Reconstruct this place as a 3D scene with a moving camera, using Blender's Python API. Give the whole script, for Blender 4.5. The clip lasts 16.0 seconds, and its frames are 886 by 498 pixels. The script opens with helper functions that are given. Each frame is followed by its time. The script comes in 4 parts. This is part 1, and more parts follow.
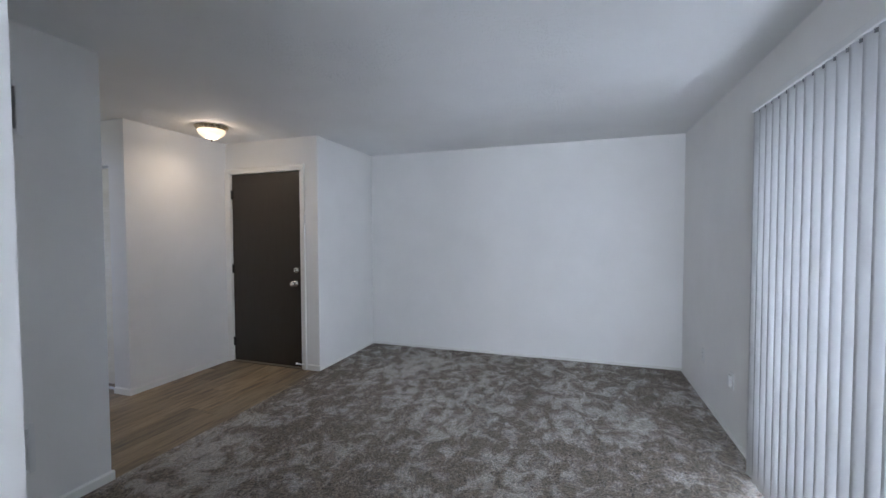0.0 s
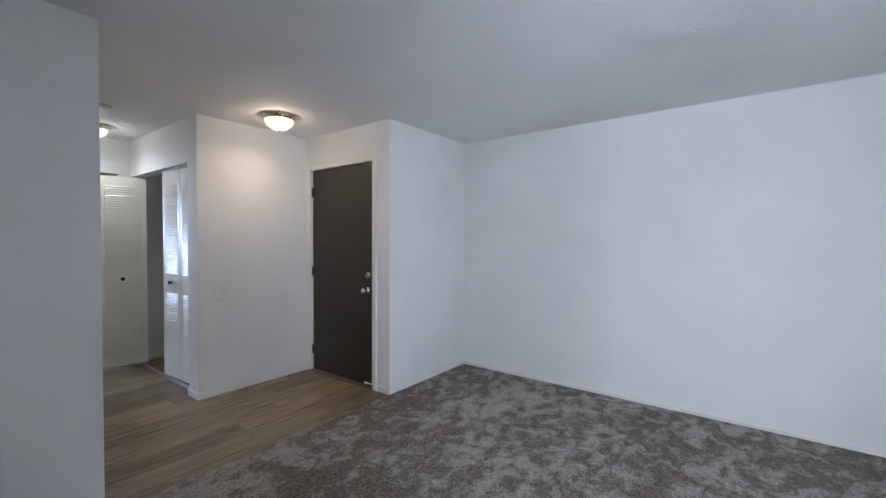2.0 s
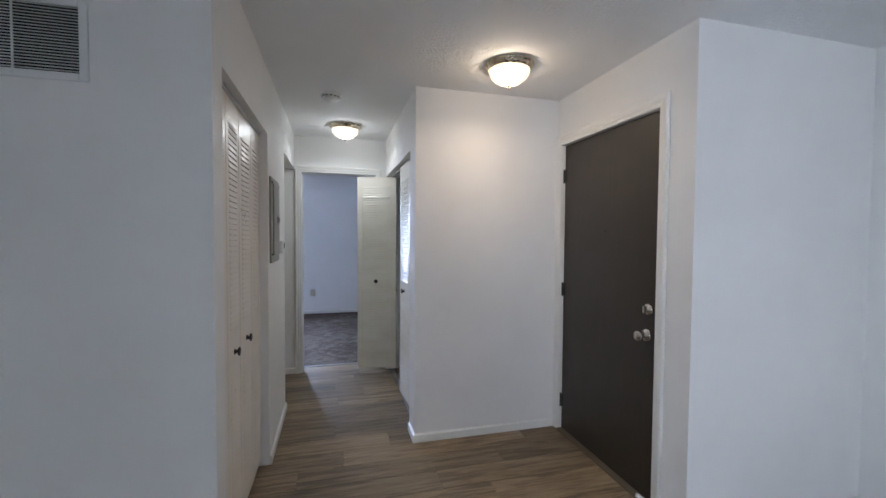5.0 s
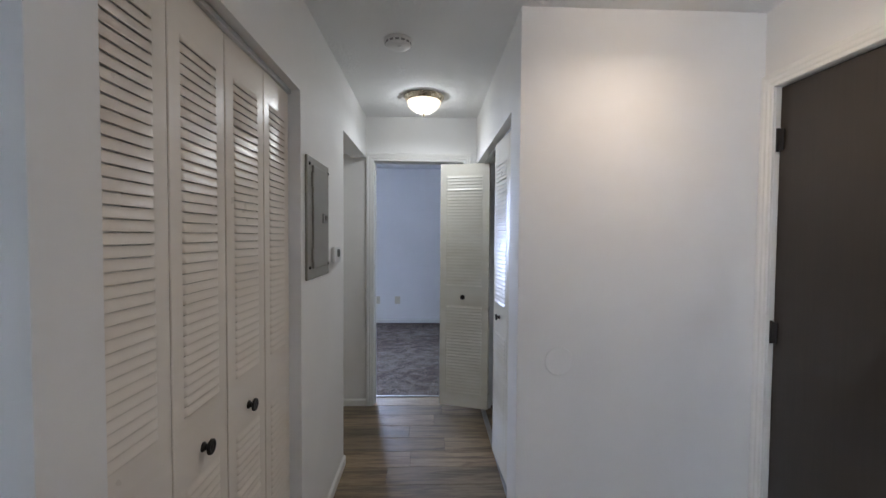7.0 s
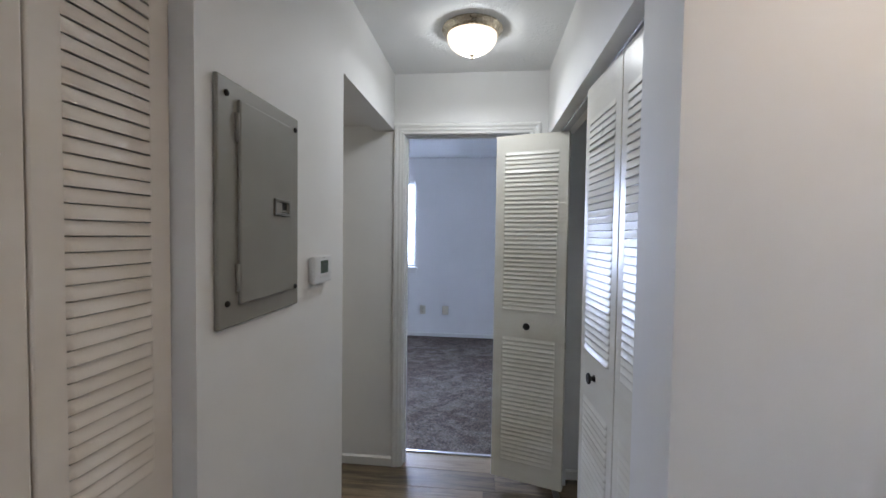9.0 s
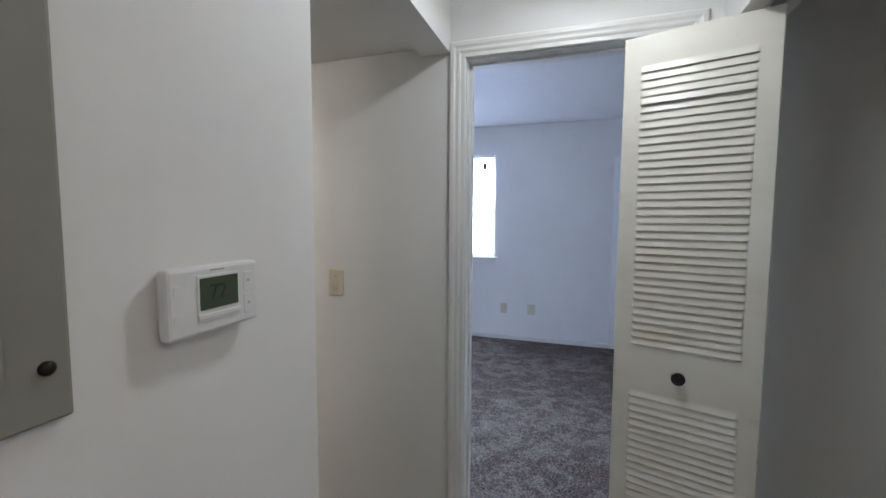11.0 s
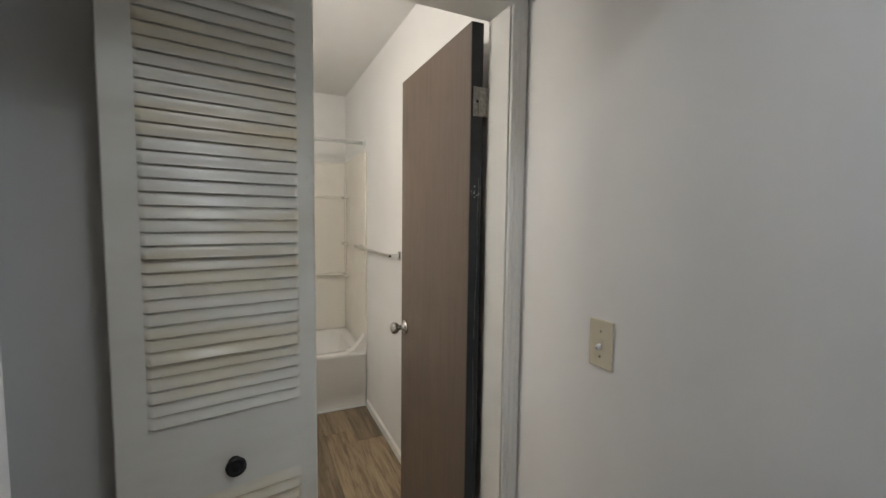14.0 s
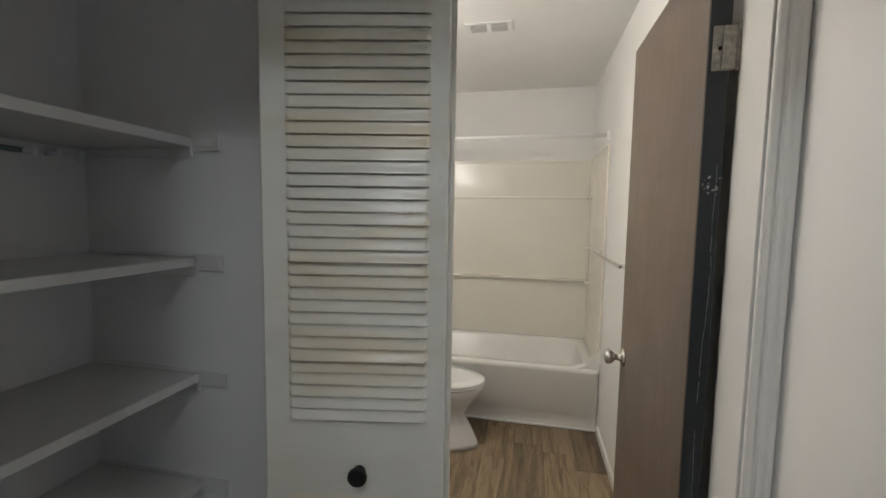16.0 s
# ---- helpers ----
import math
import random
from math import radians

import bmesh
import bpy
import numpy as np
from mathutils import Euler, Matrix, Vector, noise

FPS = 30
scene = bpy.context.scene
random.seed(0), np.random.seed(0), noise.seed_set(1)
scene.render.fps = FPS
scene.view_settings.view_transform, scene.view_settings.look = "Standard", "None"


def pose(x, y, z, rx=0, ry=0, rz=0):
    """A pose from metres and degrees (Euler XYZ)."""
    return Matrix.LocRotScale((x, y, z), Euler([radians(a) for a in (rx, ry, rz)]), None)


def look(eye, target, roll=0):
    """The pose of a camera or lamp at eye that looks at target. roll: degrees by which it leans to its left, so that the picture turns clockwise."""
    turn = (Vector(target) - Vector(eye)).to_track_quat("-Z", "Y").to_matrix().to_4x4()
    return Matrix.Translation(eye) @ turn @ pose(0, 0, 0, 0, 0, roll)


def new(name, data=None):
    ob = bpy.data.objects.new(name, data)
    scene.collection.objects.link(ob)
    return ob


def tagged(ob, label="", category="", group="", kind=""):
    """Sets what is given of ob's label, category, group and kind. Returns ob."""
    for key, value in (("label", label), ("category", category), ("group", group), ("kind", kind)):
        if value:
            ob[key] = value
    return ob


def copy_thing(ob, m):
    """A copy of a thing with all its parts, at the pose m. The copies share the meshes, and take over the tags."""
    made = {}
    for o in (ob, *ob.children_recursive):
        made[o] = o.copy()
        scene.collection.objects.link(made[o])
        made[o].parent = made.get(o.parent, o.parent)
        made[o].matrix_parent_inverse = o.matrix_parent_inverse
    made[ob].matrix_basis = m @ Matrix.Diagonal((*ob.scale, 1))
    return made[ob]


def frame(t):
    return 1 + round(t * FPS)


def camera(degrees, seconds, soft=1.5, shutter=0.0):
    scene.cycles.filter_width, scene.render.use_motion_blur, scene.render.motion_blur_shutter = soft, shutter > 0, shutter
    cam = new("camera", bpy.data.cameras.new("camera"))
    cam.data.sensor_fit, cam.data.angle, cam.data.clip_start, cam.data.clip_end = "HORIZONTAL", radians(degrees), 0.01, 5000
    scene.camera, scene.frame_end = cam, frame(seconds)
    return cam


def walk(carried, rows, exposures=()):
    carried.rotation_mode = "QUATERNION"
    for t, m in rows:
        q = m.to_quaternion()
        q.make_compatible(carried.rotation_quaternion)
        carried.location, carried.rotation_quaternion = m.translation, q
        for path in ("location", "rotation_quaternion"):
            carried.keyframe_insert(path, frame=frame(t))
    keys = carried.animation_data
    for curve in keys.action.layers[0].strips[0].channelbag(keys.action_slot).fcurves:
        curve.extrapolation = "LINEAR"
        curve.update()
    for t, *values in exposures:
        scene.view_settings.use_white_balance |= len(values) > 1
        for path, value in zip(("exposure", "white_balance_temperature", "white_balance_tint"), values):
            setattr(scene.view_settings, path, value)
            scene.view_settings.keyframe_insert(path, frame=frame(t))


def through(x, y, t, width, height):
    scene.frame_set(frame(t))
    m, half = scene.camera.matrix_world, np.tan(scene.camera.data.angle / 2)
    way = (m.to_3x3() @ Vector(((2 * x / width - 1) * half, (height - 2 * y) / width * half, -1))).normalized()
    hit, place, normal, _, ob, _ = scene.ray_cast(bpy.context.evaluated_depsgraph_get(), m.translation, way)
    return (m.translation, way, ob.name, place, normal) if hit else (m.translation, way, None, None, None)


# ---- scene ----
cam = camera(94.6, 16.0)
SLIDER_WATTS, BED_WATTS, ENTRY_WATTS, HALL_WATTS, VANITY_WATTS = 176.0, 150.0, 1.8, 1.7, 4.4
ENTRY_BOWL, HALL_BOWL, BACK_FILL_WATTS = 2.8, 3.1, 90.0
VANE_TURN, BATH_SWING = 27.0, -90.0
EXPOSURES = [(0.0, 0.08), (1.5, 0.27), (3.0, 0.24), (5.0, 0.33), (8.0, 0.32), (11.0, 0.47), (13.0, 0.47), (16.0, 0.54)]
PATH = [
    (0, (0.046, 0.173, 1.369), (-0.591, 2.068, 1.301), -0.2),
    (0.5, (0.082, 0.425, 1.332), (-0.629, 2.294, 1.29), -0.1),
    (1, (0.092, 0.68, 1.326), (-0.758, 2.49, 1.292), -0.1),
    (1.5, (0.098, 0.915, 1.342), (-0.933, 2.628, 1.297), 0.0),
    (2, (0.029, 1.141, 1.329), (-1.177, 2.736, 1.287), 0.2),
    (2.5, (-0.057, 1.331, 1.321), (-1.438, 2.778, 1.286), 0.1),
    (3, (-0.182, 1.537, 1.356), (-1.719, 2.816, 1.302), 0.2),
    (3.5, (-0.314, 1.734, 1.37), (-1.99, 2.824, 1.312), 0.3),
    (4, (-0.508, 1.888, 1.4), (-2.293, 2.787, 1.327), 0.3),
    (4.5, (-0.716, 1.995, 1.399), (-2.586, 2.7, 1.324), 0.3),
    (5, (-0.952, 2.091, 1.392), (-2.884, 2.603, 1.324), 0.4),
    (5.2, (-1.049, 2.118, 1.396), (-2.997, 2.565, 1.331), 0.6),
    (7.5, (-2.125, 2.261, 1.413), (-4.124, 2.25, 1.342), 0.3),
    (8, (-2.365, 2.292, 1.42), (-4.361, 2.206, 1.345), 0.4),
    (10.3, (-3.399, 2.217, 1.413), (-5.347, 1.776, 1.317), 0.5),
    (10.5, (-3.486, 2.216, 1.411), (-5.422, 1.722, 1.303), 0.3),
    (11, (-3.702, 2.181, 1.405), (-5.599, 1.566, 1.257), 0.3),
    (11.5, (-3.899, 2.132, 1.4), (-5.726, 1.332, 1.249), 0.1),
    (12, (-4.064, 2.09, 1.413), (-5.796, 1.102, 1.259), 0.3),
    (12.5, (-4.197, 2.037, 1.42), (-5.801, 0.851, 1.274), 0.2),
    (13, (-4.321, 2.0, 1.435), (-5.731, 0.59, 1.288), 0.3),
    (13.5, (-4.428, 1.963, 1.424), (-5.557, 0.318, 1.285), 0.5),
    (14, (-4.493, 1.898, 1.417), (-5.333, 0.089, 1.27), 0.7),
    (14.5, (-4.556, 1.837, 1.423), (-5.138, -0.071, 1.275), 0.7),
    (15, (-4.615, 1.78, 1.436), (-4.917, -0.191, 1.286), 0.7),
    (15.5, (-4.689, 1.741, 1.439), (-4.655, -0.252, 1.283), 0.8),
    (16, (-4.768, 1.727, 1.431), (-4.355, -0.223, 1.268), 0.9),
]

walk(cam, [(t, look(eye, target, roll)) for t, eye, target, roll in PATH], EXPOSURES)

# ---- world and large lights ----
world = bpy.data.worlds.new("sky")
scene.world = world
world.use_nodes = True
sky = world.node_tree.nodes.new("ShaderNodeTexSky")
sky.sky_type, sky.sun_disc = "NISHITA", False
sky.sun_elevation, sky.sun_rotation = radians(50), radians(200)
world.node_tree.nodes["Background"].inputs["Strength"].default_value = 0.08
world.node_tree.links.new(sky.outputs[0], world.node_tree.nodes["Background"].inputs["Color"])


def area_lamp(name, at, towards, width, height, watts, colour, spread=180):
    data = bpy.data.lights.new(name, "AREA")
    data.shape, data.size, data.size_y, data.energy, data.color = "RECTANGLE", width, height, watts, colour
    data.spread = radians(spread)
    ob = new(name, data)
    ob.matrix_world = look(at, towards)
    return tagged(ob, "daylight standing in the opening of a window", "daylight", kind="structure")


def bulb(name, at, watts, colour, radius=0.03):
    data = bpy.data.lights.new(name, "POINT")
    data.energy, data.color, data.shadow_soft_size = watts, colour, radius
    ob = new(name, data)
    ob.location = at
    return tagged(ob, "light of a bulb inside a lamp", "light", kind="structure")


DAY = (0.70, 0.80, 1.0)
WARM = (1.0, 0.81, 0.63)
area_lamp("daylight_slider", (1.45, 1.87, 1.00), (0, 1.58, 1.16), 1.8, 1.9, SLIDER_WATTS, DAY, 112)
area_lamp("daylight_bedroom", (-8.70, 0.54, 1.6), (-7, 0.54, 1.5), 1.6, 1.25, BED_WATTS, (0.55, 0.67, 1.0))
# Added light from behind, through an unseen rear window, to brighten the far wall.
area_lamp("added_light_back", (-0.05, -3.25, 1.40), (-0.05, 0, 1.75), 1.9, 1.3, BACK_FILL_WATTS, DAY)
bulb("light_entry", (-3.10, 3.03, 2.258), ENTRY_WATTS, WARM, 0.012)
bulb("light_hall", (-4.735, 2.183, 2.258), HALL_WATTS, (0.88, 0.935, 1.0), 0.012)


def bowl_light(name, x, y, watts, colour):
    """The light that falls downwards out of a lamp's glass bowl."""
    data = bpy.data.lights.new(name, "AREA")
    data.shape, data.size, data.energy, data.color = "DISK", 0.21, watts, colour
    data.spread = radians(165)
    ob = new(name, data)
    ob.matrix_world = look((x, y, 2.252), (x, y, 0))
    return tagged(ob, "light falling from a lit glass bowl", "light", kind="structure")


bowl_light("light_entry_bowl", -3.13, 3.05, ENTRY_BOWL, WARM)
bowl_light("light_hall_bowl", -4.735, 2.183, HALL_BOWL, (0.88, 0.935, 1.0))
# The bathroom's lamp is out of view; three bulbs at an assumed place light it.
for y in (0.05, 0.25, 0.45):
    bulb("light_unseen_vanity", (-3.86, y, 1.98), VANITY_WATTS, (1.0, 0.97, 0.94), 0.045)


# ---- materials ----
class Nodes:
    """A material's nodes, with short calls."""

    def __init__(self, name, rough=0.5, metal=0.0):
        self.mat = bpy.data.materials.new(name)
        self.mat.use_nodes = True
        self.tree = self.mat.node_tree
        self.bsdf = self.tree.nodes["Principled BSDF"]
        self.bsdf.inputs["Roughness"].default_value = rough
        self.bsdf.inputs["Metallic"].default_value = metal
        self.where = self.tree.nodes.new("ShaderNodeTexCoord").outputs["Object"]

    def world_place(self):
        self.where = self.tree.nodes.new("ShaderNodeNewGeometry").outputs["Position"]
        return self

    def put(self, kind, **values):
        node = self.tree.nodes.new(kind)
        for key, value in values.items():
            node.inputs[key.replace("_", " ")].default_value = value
        return node

    def link(self, a, b):
        self.tree.links.new(a, b)

    def scaled(self, sx, sy, sz):
        node = self.put("ShaderNodeMapping")
        node.inputs["Scale"].default_value = (sx, sy, sz)
        self.link(self.where, node.inputs["Vector"])
        return node.outputs[0]

    def grain(self, scale, detail=4.0, rough=0.55, stretch=(1, 1, 1), distort=0.0):
        node = self.put("ShaderNodeTexNoise", Scale=scale, Detail=detail, Roughness=rough, Distortion=distort)
        self.link(self.scaled(*stretch), node.inputs["Vector"])
        return node.outputs["Fac"]

    def ramp(self, fac, stops):
        node = self.tree.nodes.new("ShaderNodeValToRGB")
        while len(node.color_ramp.elements) < len(stops):
            node.color_ramp.elements.new(0.5)
        for e, (p, c) in zip(node.color_ramp.elements, stops):
            e.position, e.color = p, (*c, 1) if len(c) == 3 else c
        self.link(fac, node.inputs["Fac"])
        return node.outputs["Color"]

    def mix(self, fac, a, b, mode="MIX"):
        node = self.tree.nodes.new("ShaderNodeMix")
        node.data_type, node.blend_type = "RGBA", mode
        for value, socket in ((fac, node.inputs["Factor"]), (a, node.inputs["A"]), (b, node.inputs["B"])):
            sockets = [s for s in node.inputs if s.name == socket.name and (s.type == "RGBA" or socket.name == "Factor") and s.enabled]
            target = sockets[0]
            if hasattr(value, "links"):
                self.link(value, target)
            elif isinstance(value, (int, float)):
                target.default_value = value
            else:
                target.default_value = (*value, 1)
        return [o for o in node.outputs if o.type == "RGBA"][0]

    def colour(self, socket):
        self.link(socket, self.bsdf.inputs["Base Color"])
        return self

    def rough(self, fac, low, high):
        node = self.put("ShaderNodeMapRange", To_Min=low, To_Max=high)
        self.link(fac, node.inputs["Value"])
        self.link(node.outputs[0], self.bsdf.inputs["Roughness"])
        return self

    def bump(self, fac, depth, strength=1.0):
        node = self.put("ShaderNodeBump", Strength=strength, Distance=depth)
        self.link(fac, node.inputs["Height"])
        old = self.bsdf.inputs["Normal"].links
        if old:
            self.link(old[0].from_socket, node.inputs["Normal"])
        self.link(node.outputs[0], self.bsdf.inputs["Normal"])
        return self


def painted(name, colour, rough=0.5, peel=0.0001, stain=0.06, peel_scale=220.0):
    """Paint rolled on, with faint uneven patches and a fine roller stipple."""
    n = Nodes(name, rough).world_place()
    dark = tuple(c * (1 - stain) for c in colour)
    patch = n.grain(1.7, 5, 0.6)
    n.colour(n.ramp(patch, [(0.3, dark), (0.7, colour)]))
    n.rough(n.grain(6, 3), rough - 0.07, rough + 0.07)
    n.bump(n.grain(peel_scale, 2, 0.5), peel)
    n.bump(n.grain(3.0, 2), 0.002, 0.2)
    return n.mat


def ceiling_paint():
    """Flat white ceiling with a hand-stippled texture in patches."""
    n = Nodes("ceiling_paint", 0.75).world_place()
    n.colour(n.ramp(n.grain(1.3, 4), [(0.3, (0.82, 0.82, 0.81)), (0.7, (0.87, 0.87, 0.86))]))
    blob = n.ramp(n.grain(62, 3, 0.6), [(0.48, (0, 0, 0)), (0.62, (1, 1, 1))])
    where = n.ramp(n.grain(1.9, 2), [(0.46, (0.06, 0.06, 0.06)), (0.62, (1, 1, 1))])
    n.bump(n.mix(1.0, blob, where, "MULTIPLY"), 0.0028, 0.9)
    return n.mat


def carpet(name, light, dark, shine):
    """Cut-pile carpet: tufts, and brushed patches where the pile leans either way; how each lean catches light is put
    into the colour.
    """
    n = Nodes(name, 0.95).world_place()
    patch = n.grain(1.1, 3, 0.6, (1.0, 0.75, 1.0), 0.4)
    patch2 = n.grain(8.5, 6, 0.66, (1.1, 0.8, 1), 0.5)
    brushed = n.mix(0.60, patch, patch2)
    lean_light = n.ramp(brushed, [(0.40, dark), (0.49, tuple(a * 0.25 + b * 0.75 for a, b in zip(light, dark))), (0.53, tuple(a * 0.7 + b * 0.3 for a, b in zip(light, dark))), (0.62, light)])
    tuft = n.grain(210, 2, 0.6)
    fleck = n.grain(82, 4, 0.8)
    speck = n.ramp(n.mix(0.62, tuft, fleck), [(0.40, (0.06, 0.06, 0.06)), (0.5, (0.92, 0.92, 0.92)), (0.59, (2.4, 2.4, 2.4))])
    n.colour(n.mix(1.0, lean_light, speck, "MULTIPLY"))
    gloss = n.put("ShaderNodeMapRange", From_Min=0.48, From_Max=0.58, To_Min=shine * 0.25, To_Max=shine)
    n.link(brushed, gloss.inputs["Value"])
    n.link(gloss.outputs[0], n.bsdf.inputs["Sheen Weight"])
    n.bump(n.mix(0.5, tuft, fleck), 0.010, 1.0)
    n.bump(brushed, 0.02, 0.4)
    n.bsdf.inputs["Sheen Tint"].default_value = (0.95, 0.93, 0.90, 1)
    n.bsdf.inputs["Sheen Roughness"].default_value = 0.5
    n.bsdf.inputs["Specular IOR Level"].default_value = 0.1
    return n.mat


def plank_wood():
    """Printed oak vinyl planks, each with its own tone and grain."""
    n = Nodes("plank_vinyl", 0.38)
    info = n.tree.nodes.new("ShaderNodeObjectInfo")
    shift = n.put("ShaderNodeCombineXYZ")
    times = n.put("ShaderNodeMath")
    times.operation = "MULTIPLY"
    times.inputs[1].default_value = 37.0
    n.link(info.outputs["Random"], times.inputs[0])
    for axis in "XYZ":
        n.link(times.outputs[0], shift.inputs[axis])
    add = n.put("ShaderNodeVectorMath")
    add.operation = "ADD"
    n.link(n.where, add.inputs[0])
    n.link(shift.outputs[0], add.inputs[1])
    n.where = add.outputs[0]
    streak = n.grain(7, 7, 0.68, (4.6, 0.36, 1), 0.6)
    fine = n.grain(50, 4, 0.7, (6.0, 0.2, 1), 0.2)
    broad = n.grain(2.0, 3, 0.5, (3.0, 0.7, 1), 0.8)
    base = n.ramp(n.mix(0.30, streak, broad), [(0.36, (0.112, 0.080, 0.051)), (0.45, (0.205, 0.150, 0.094)), (0.52, (0.300, 0.229, 0.148)), (0.64, (0.375, 0.298, 0.202))])
    base = n.mix(0.55, base, n.ramp(fine, [(0.35, (0.55, 0.53, 0.50)), (0.6, (1.05, 1.04, 1.02))]), "MULTIPLY")
    tone = n.ramp(info.outputs["Random"], [(0.0, (0.70, 0.69, 0.67)), (0.5, (0.97, 0.95, 0.92)), (1.0, (1.22, 1.18, 1.12))])
    n.colour(n.mix(1.0, base, tone, "MULTIPLY"))
    n.rough(streak, 0.38, 0.58)
    n.bump(fine, 0.0005, 0.5)
    return n.mat


def plain(name, colour, rough=0.5, metal=0.0, wear=0.08, scale=25.0):
    n = Nodes(name, rough, metal)
    n.colour(n.ramp(n.grain(scale, 4), [(0.3, tuple(c * (1 - wear) for c in colour)), (0.7, colour)]))
    n.rough(n.grain(scale * 2, 3), max(0.02, rough - 0.06), rough + 0.08)
    return n.mat


def door_brown(name, colour, vary):
    """Flush slab in dark brown paint over faint upright grain."""
    n = Nodes(name, 0.42)
    g = n.grain(14, 5, 0.6, (6, 6, 0.25))
    n.colour(n.ramp(g, [(0.3, tuple(c * (1 - vary) for c in colour)), (0.7, colour)]))
    n.rough(n.grain(8, 3), 0.34, 0.5)
    n.bump(n.grain(40, 4, 0.6, (6, 6, 0.2)), 0.0004, 0.6)
    return n.mat


def louvre_paint(name, low, mid, high):
    """Cream gloss paint on old louvres, yellowed and grimy in patches."""
    n = Nodes(name, 0.28).world_place()
    n.colour(n.ramp(n.grain(2.2, 4, 0.6, (0.8, 0.8, 3.2)), [(0.30, low), (0.52, mid), (0.8, high)]))
    n.rough(n.grain(9, 3), 0.24, 0.35)
    n.bump(n.grain(30, 3), 0.0002, 0.5)
    return n.mat


def translucent(name, colour, through):
    """Vane or slat that lets some daylight through."""
    n = Nodes(name, 0.5)
    n.colour(n.ramp(n.grain(8, 3), [(0.3, tuple(c * 0.96 for c in colour)), (0.7, colour)]))
    soft = n.put("ShaderNodeBsdfTranslucent", Color=(*colour, 1))
    mixer = n.put("ShaderNodeMixShader", Fac=through)
    n.link(n.bsdf.outputs[0], mixer.inputs[1])
    n.link(soft.outputs[0], mixer.inputs[2])
    n.link(mixer.outputs[0], n.tree.nodes["Material Output"].inputs["Surface"])
    return n.mat


def glowing(name, colour, strength):
    n = Nodes(name, 0.25)
    n.bsdf.inputs["Base Color"].default_value = (*colour, 1)
    n.bsdf.inputs["Emission Color"].default_value = (*colour, 1)
    n.bsdf.inputs["Emission Strength"].default_value = strength
    return n.mat


def bowl_glass():
    """Ribbed white glass that glows from the bulb behind it."""
    n = Nodes("lamp_glass", 0.15)
    n.bsdf.inputs["Base Color"].default_value = (0.85, 0.80, 0.72, 1)
    n.bsdf.inputs["Emission Color"].default_value = (1.0, 0.90, 0.76, 1)
    n.bsdf.inputs["Emission Strength"].default_value = 0.38
    soft = n.put("ShaderNodeBsdfTranslucent", Color=(0.85, 0.80, 0.72, 1))
    mixer = n.put("ShaderNodeMixShader", Fac=0.16)
    n.link(n.bsdf.outputs[0], mixer.inputs[1])
    n.link(soft.outputs[0], mixer.inputs[2])
    n.link(mixer.outputs[0], n.tree.nodes["Material Output"].inputs["Surface"])
    return n.mat


def clear_glass():
    n = Nodes("window_glass", 0.0)
    n.bsdf.inputs["Base Color"].default_value = (0.97, 0.99, 0.98, 1)
    n.bsdf.inputs["Transmission Weight"].default_value = 1.0
    n.bsdf.inputs["IOR"].default_value = 1.45
    return n.mat


WALL = painted("wall_paint", (0.835, 0.825, 0.80), 0.62)
CEIL = ceiling_paint()
TRIM = painted("trim_paint", (0.80, 0.79, 0.75), 0.35, 0.0003, 0.05, 90)
CARPET = carpet("carpet_grey", (0.250, 0.212, 0.179), (0.136, 0.105, 0.079), 0.90)
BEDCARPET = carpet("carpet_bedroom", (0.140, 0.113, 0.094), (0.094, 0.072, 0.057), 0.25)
PLANK = plank_wood()
GROUT = plain("floor_joint", (0.05, 0.04, 0.03), 0.8)
LOUVRE = louvre_paint("louvre_paint", (0.68, 0.64, 0.53), (0.76, 0.73, 0.64), (0.79, 0.77, 0.70))
STAINED = louvre_paint("louvre_paint_yellowed", (0.71, 0.60, 0.39), (0.76, 0.72, 0.61), (0.79, 0.77, 0.70))
BEIGE = louvre_paint("louvre_paint_beige", (0.73, 0.66, 0.57), (0.78, 0.715, 0.63), (0.80, 0.74, 0.66))
WHITELOUVRE = louvre_paint("louvre_paint_white", (0.80, 0.80, 0.78), (0.84, 0.84, 0.82), (0.86, 0.86, 0.84))
ENTRYDOOR = door_brown("entry_door_paint", (0.036, 0.028, 0.021), 0.18)
BATHDOOR = door_brown("bath_door_paint", (0.148, 0.109, 0.083), 0.22)
DARKEDGE = plain("worn_dark_paint", (0.014, 0.020, 0.027), 0.35, 0, 0.3, 60)
NICKEL = plain("satin_nickel", (0.62, 0.60, 0.56), 0.24, 1.0)
BRASS = plain("brushed_brass", (0.60, 0.52, 0.40), 0.26, 1.0)
BRONZE = plain("oil_bronze", (0.016, 0.014, 0.013), 0.38, 0.3)
CHROME = plain("chrome", (0.75, 0.75, 0.75), 0.12, 1.0)
ALUMINIUM = plain("aluminium", (0.60, 0.60, 0.60), 0.4, 1.0)
WHITEPLASTIC = plain("white_plastic", (0.78, 0.78, 0.77), 0.35, 0, 0.03)
ALMOND = plain("almond_plastic", (0.66, 0.60, 0.46), 0.35, 0, 0.04)
GREYSTEEL = plain("grey_enamel", (0.280, 0.268, 0.235), 0.42, 0, 0.06, 12)
# Near-black colour that carries the shade inside grilles, outlet holes and the latch.
SHADEDSLOT = plain("shaded_slot", (0.012, 0.012, 0.012), 0.8)
PORCELAIN = plain("porcelain", (0.82, 0.81, 0.79), 0.12, 0, 0.02)
ACRYLIC = plain("tub_acrylic", (0.84, 0.80, 0.715), 0.2, 0, 0.03, 4)
VANE = translucent("vane_vinyl", (0.72, 0.72, 0.72), 0.15)
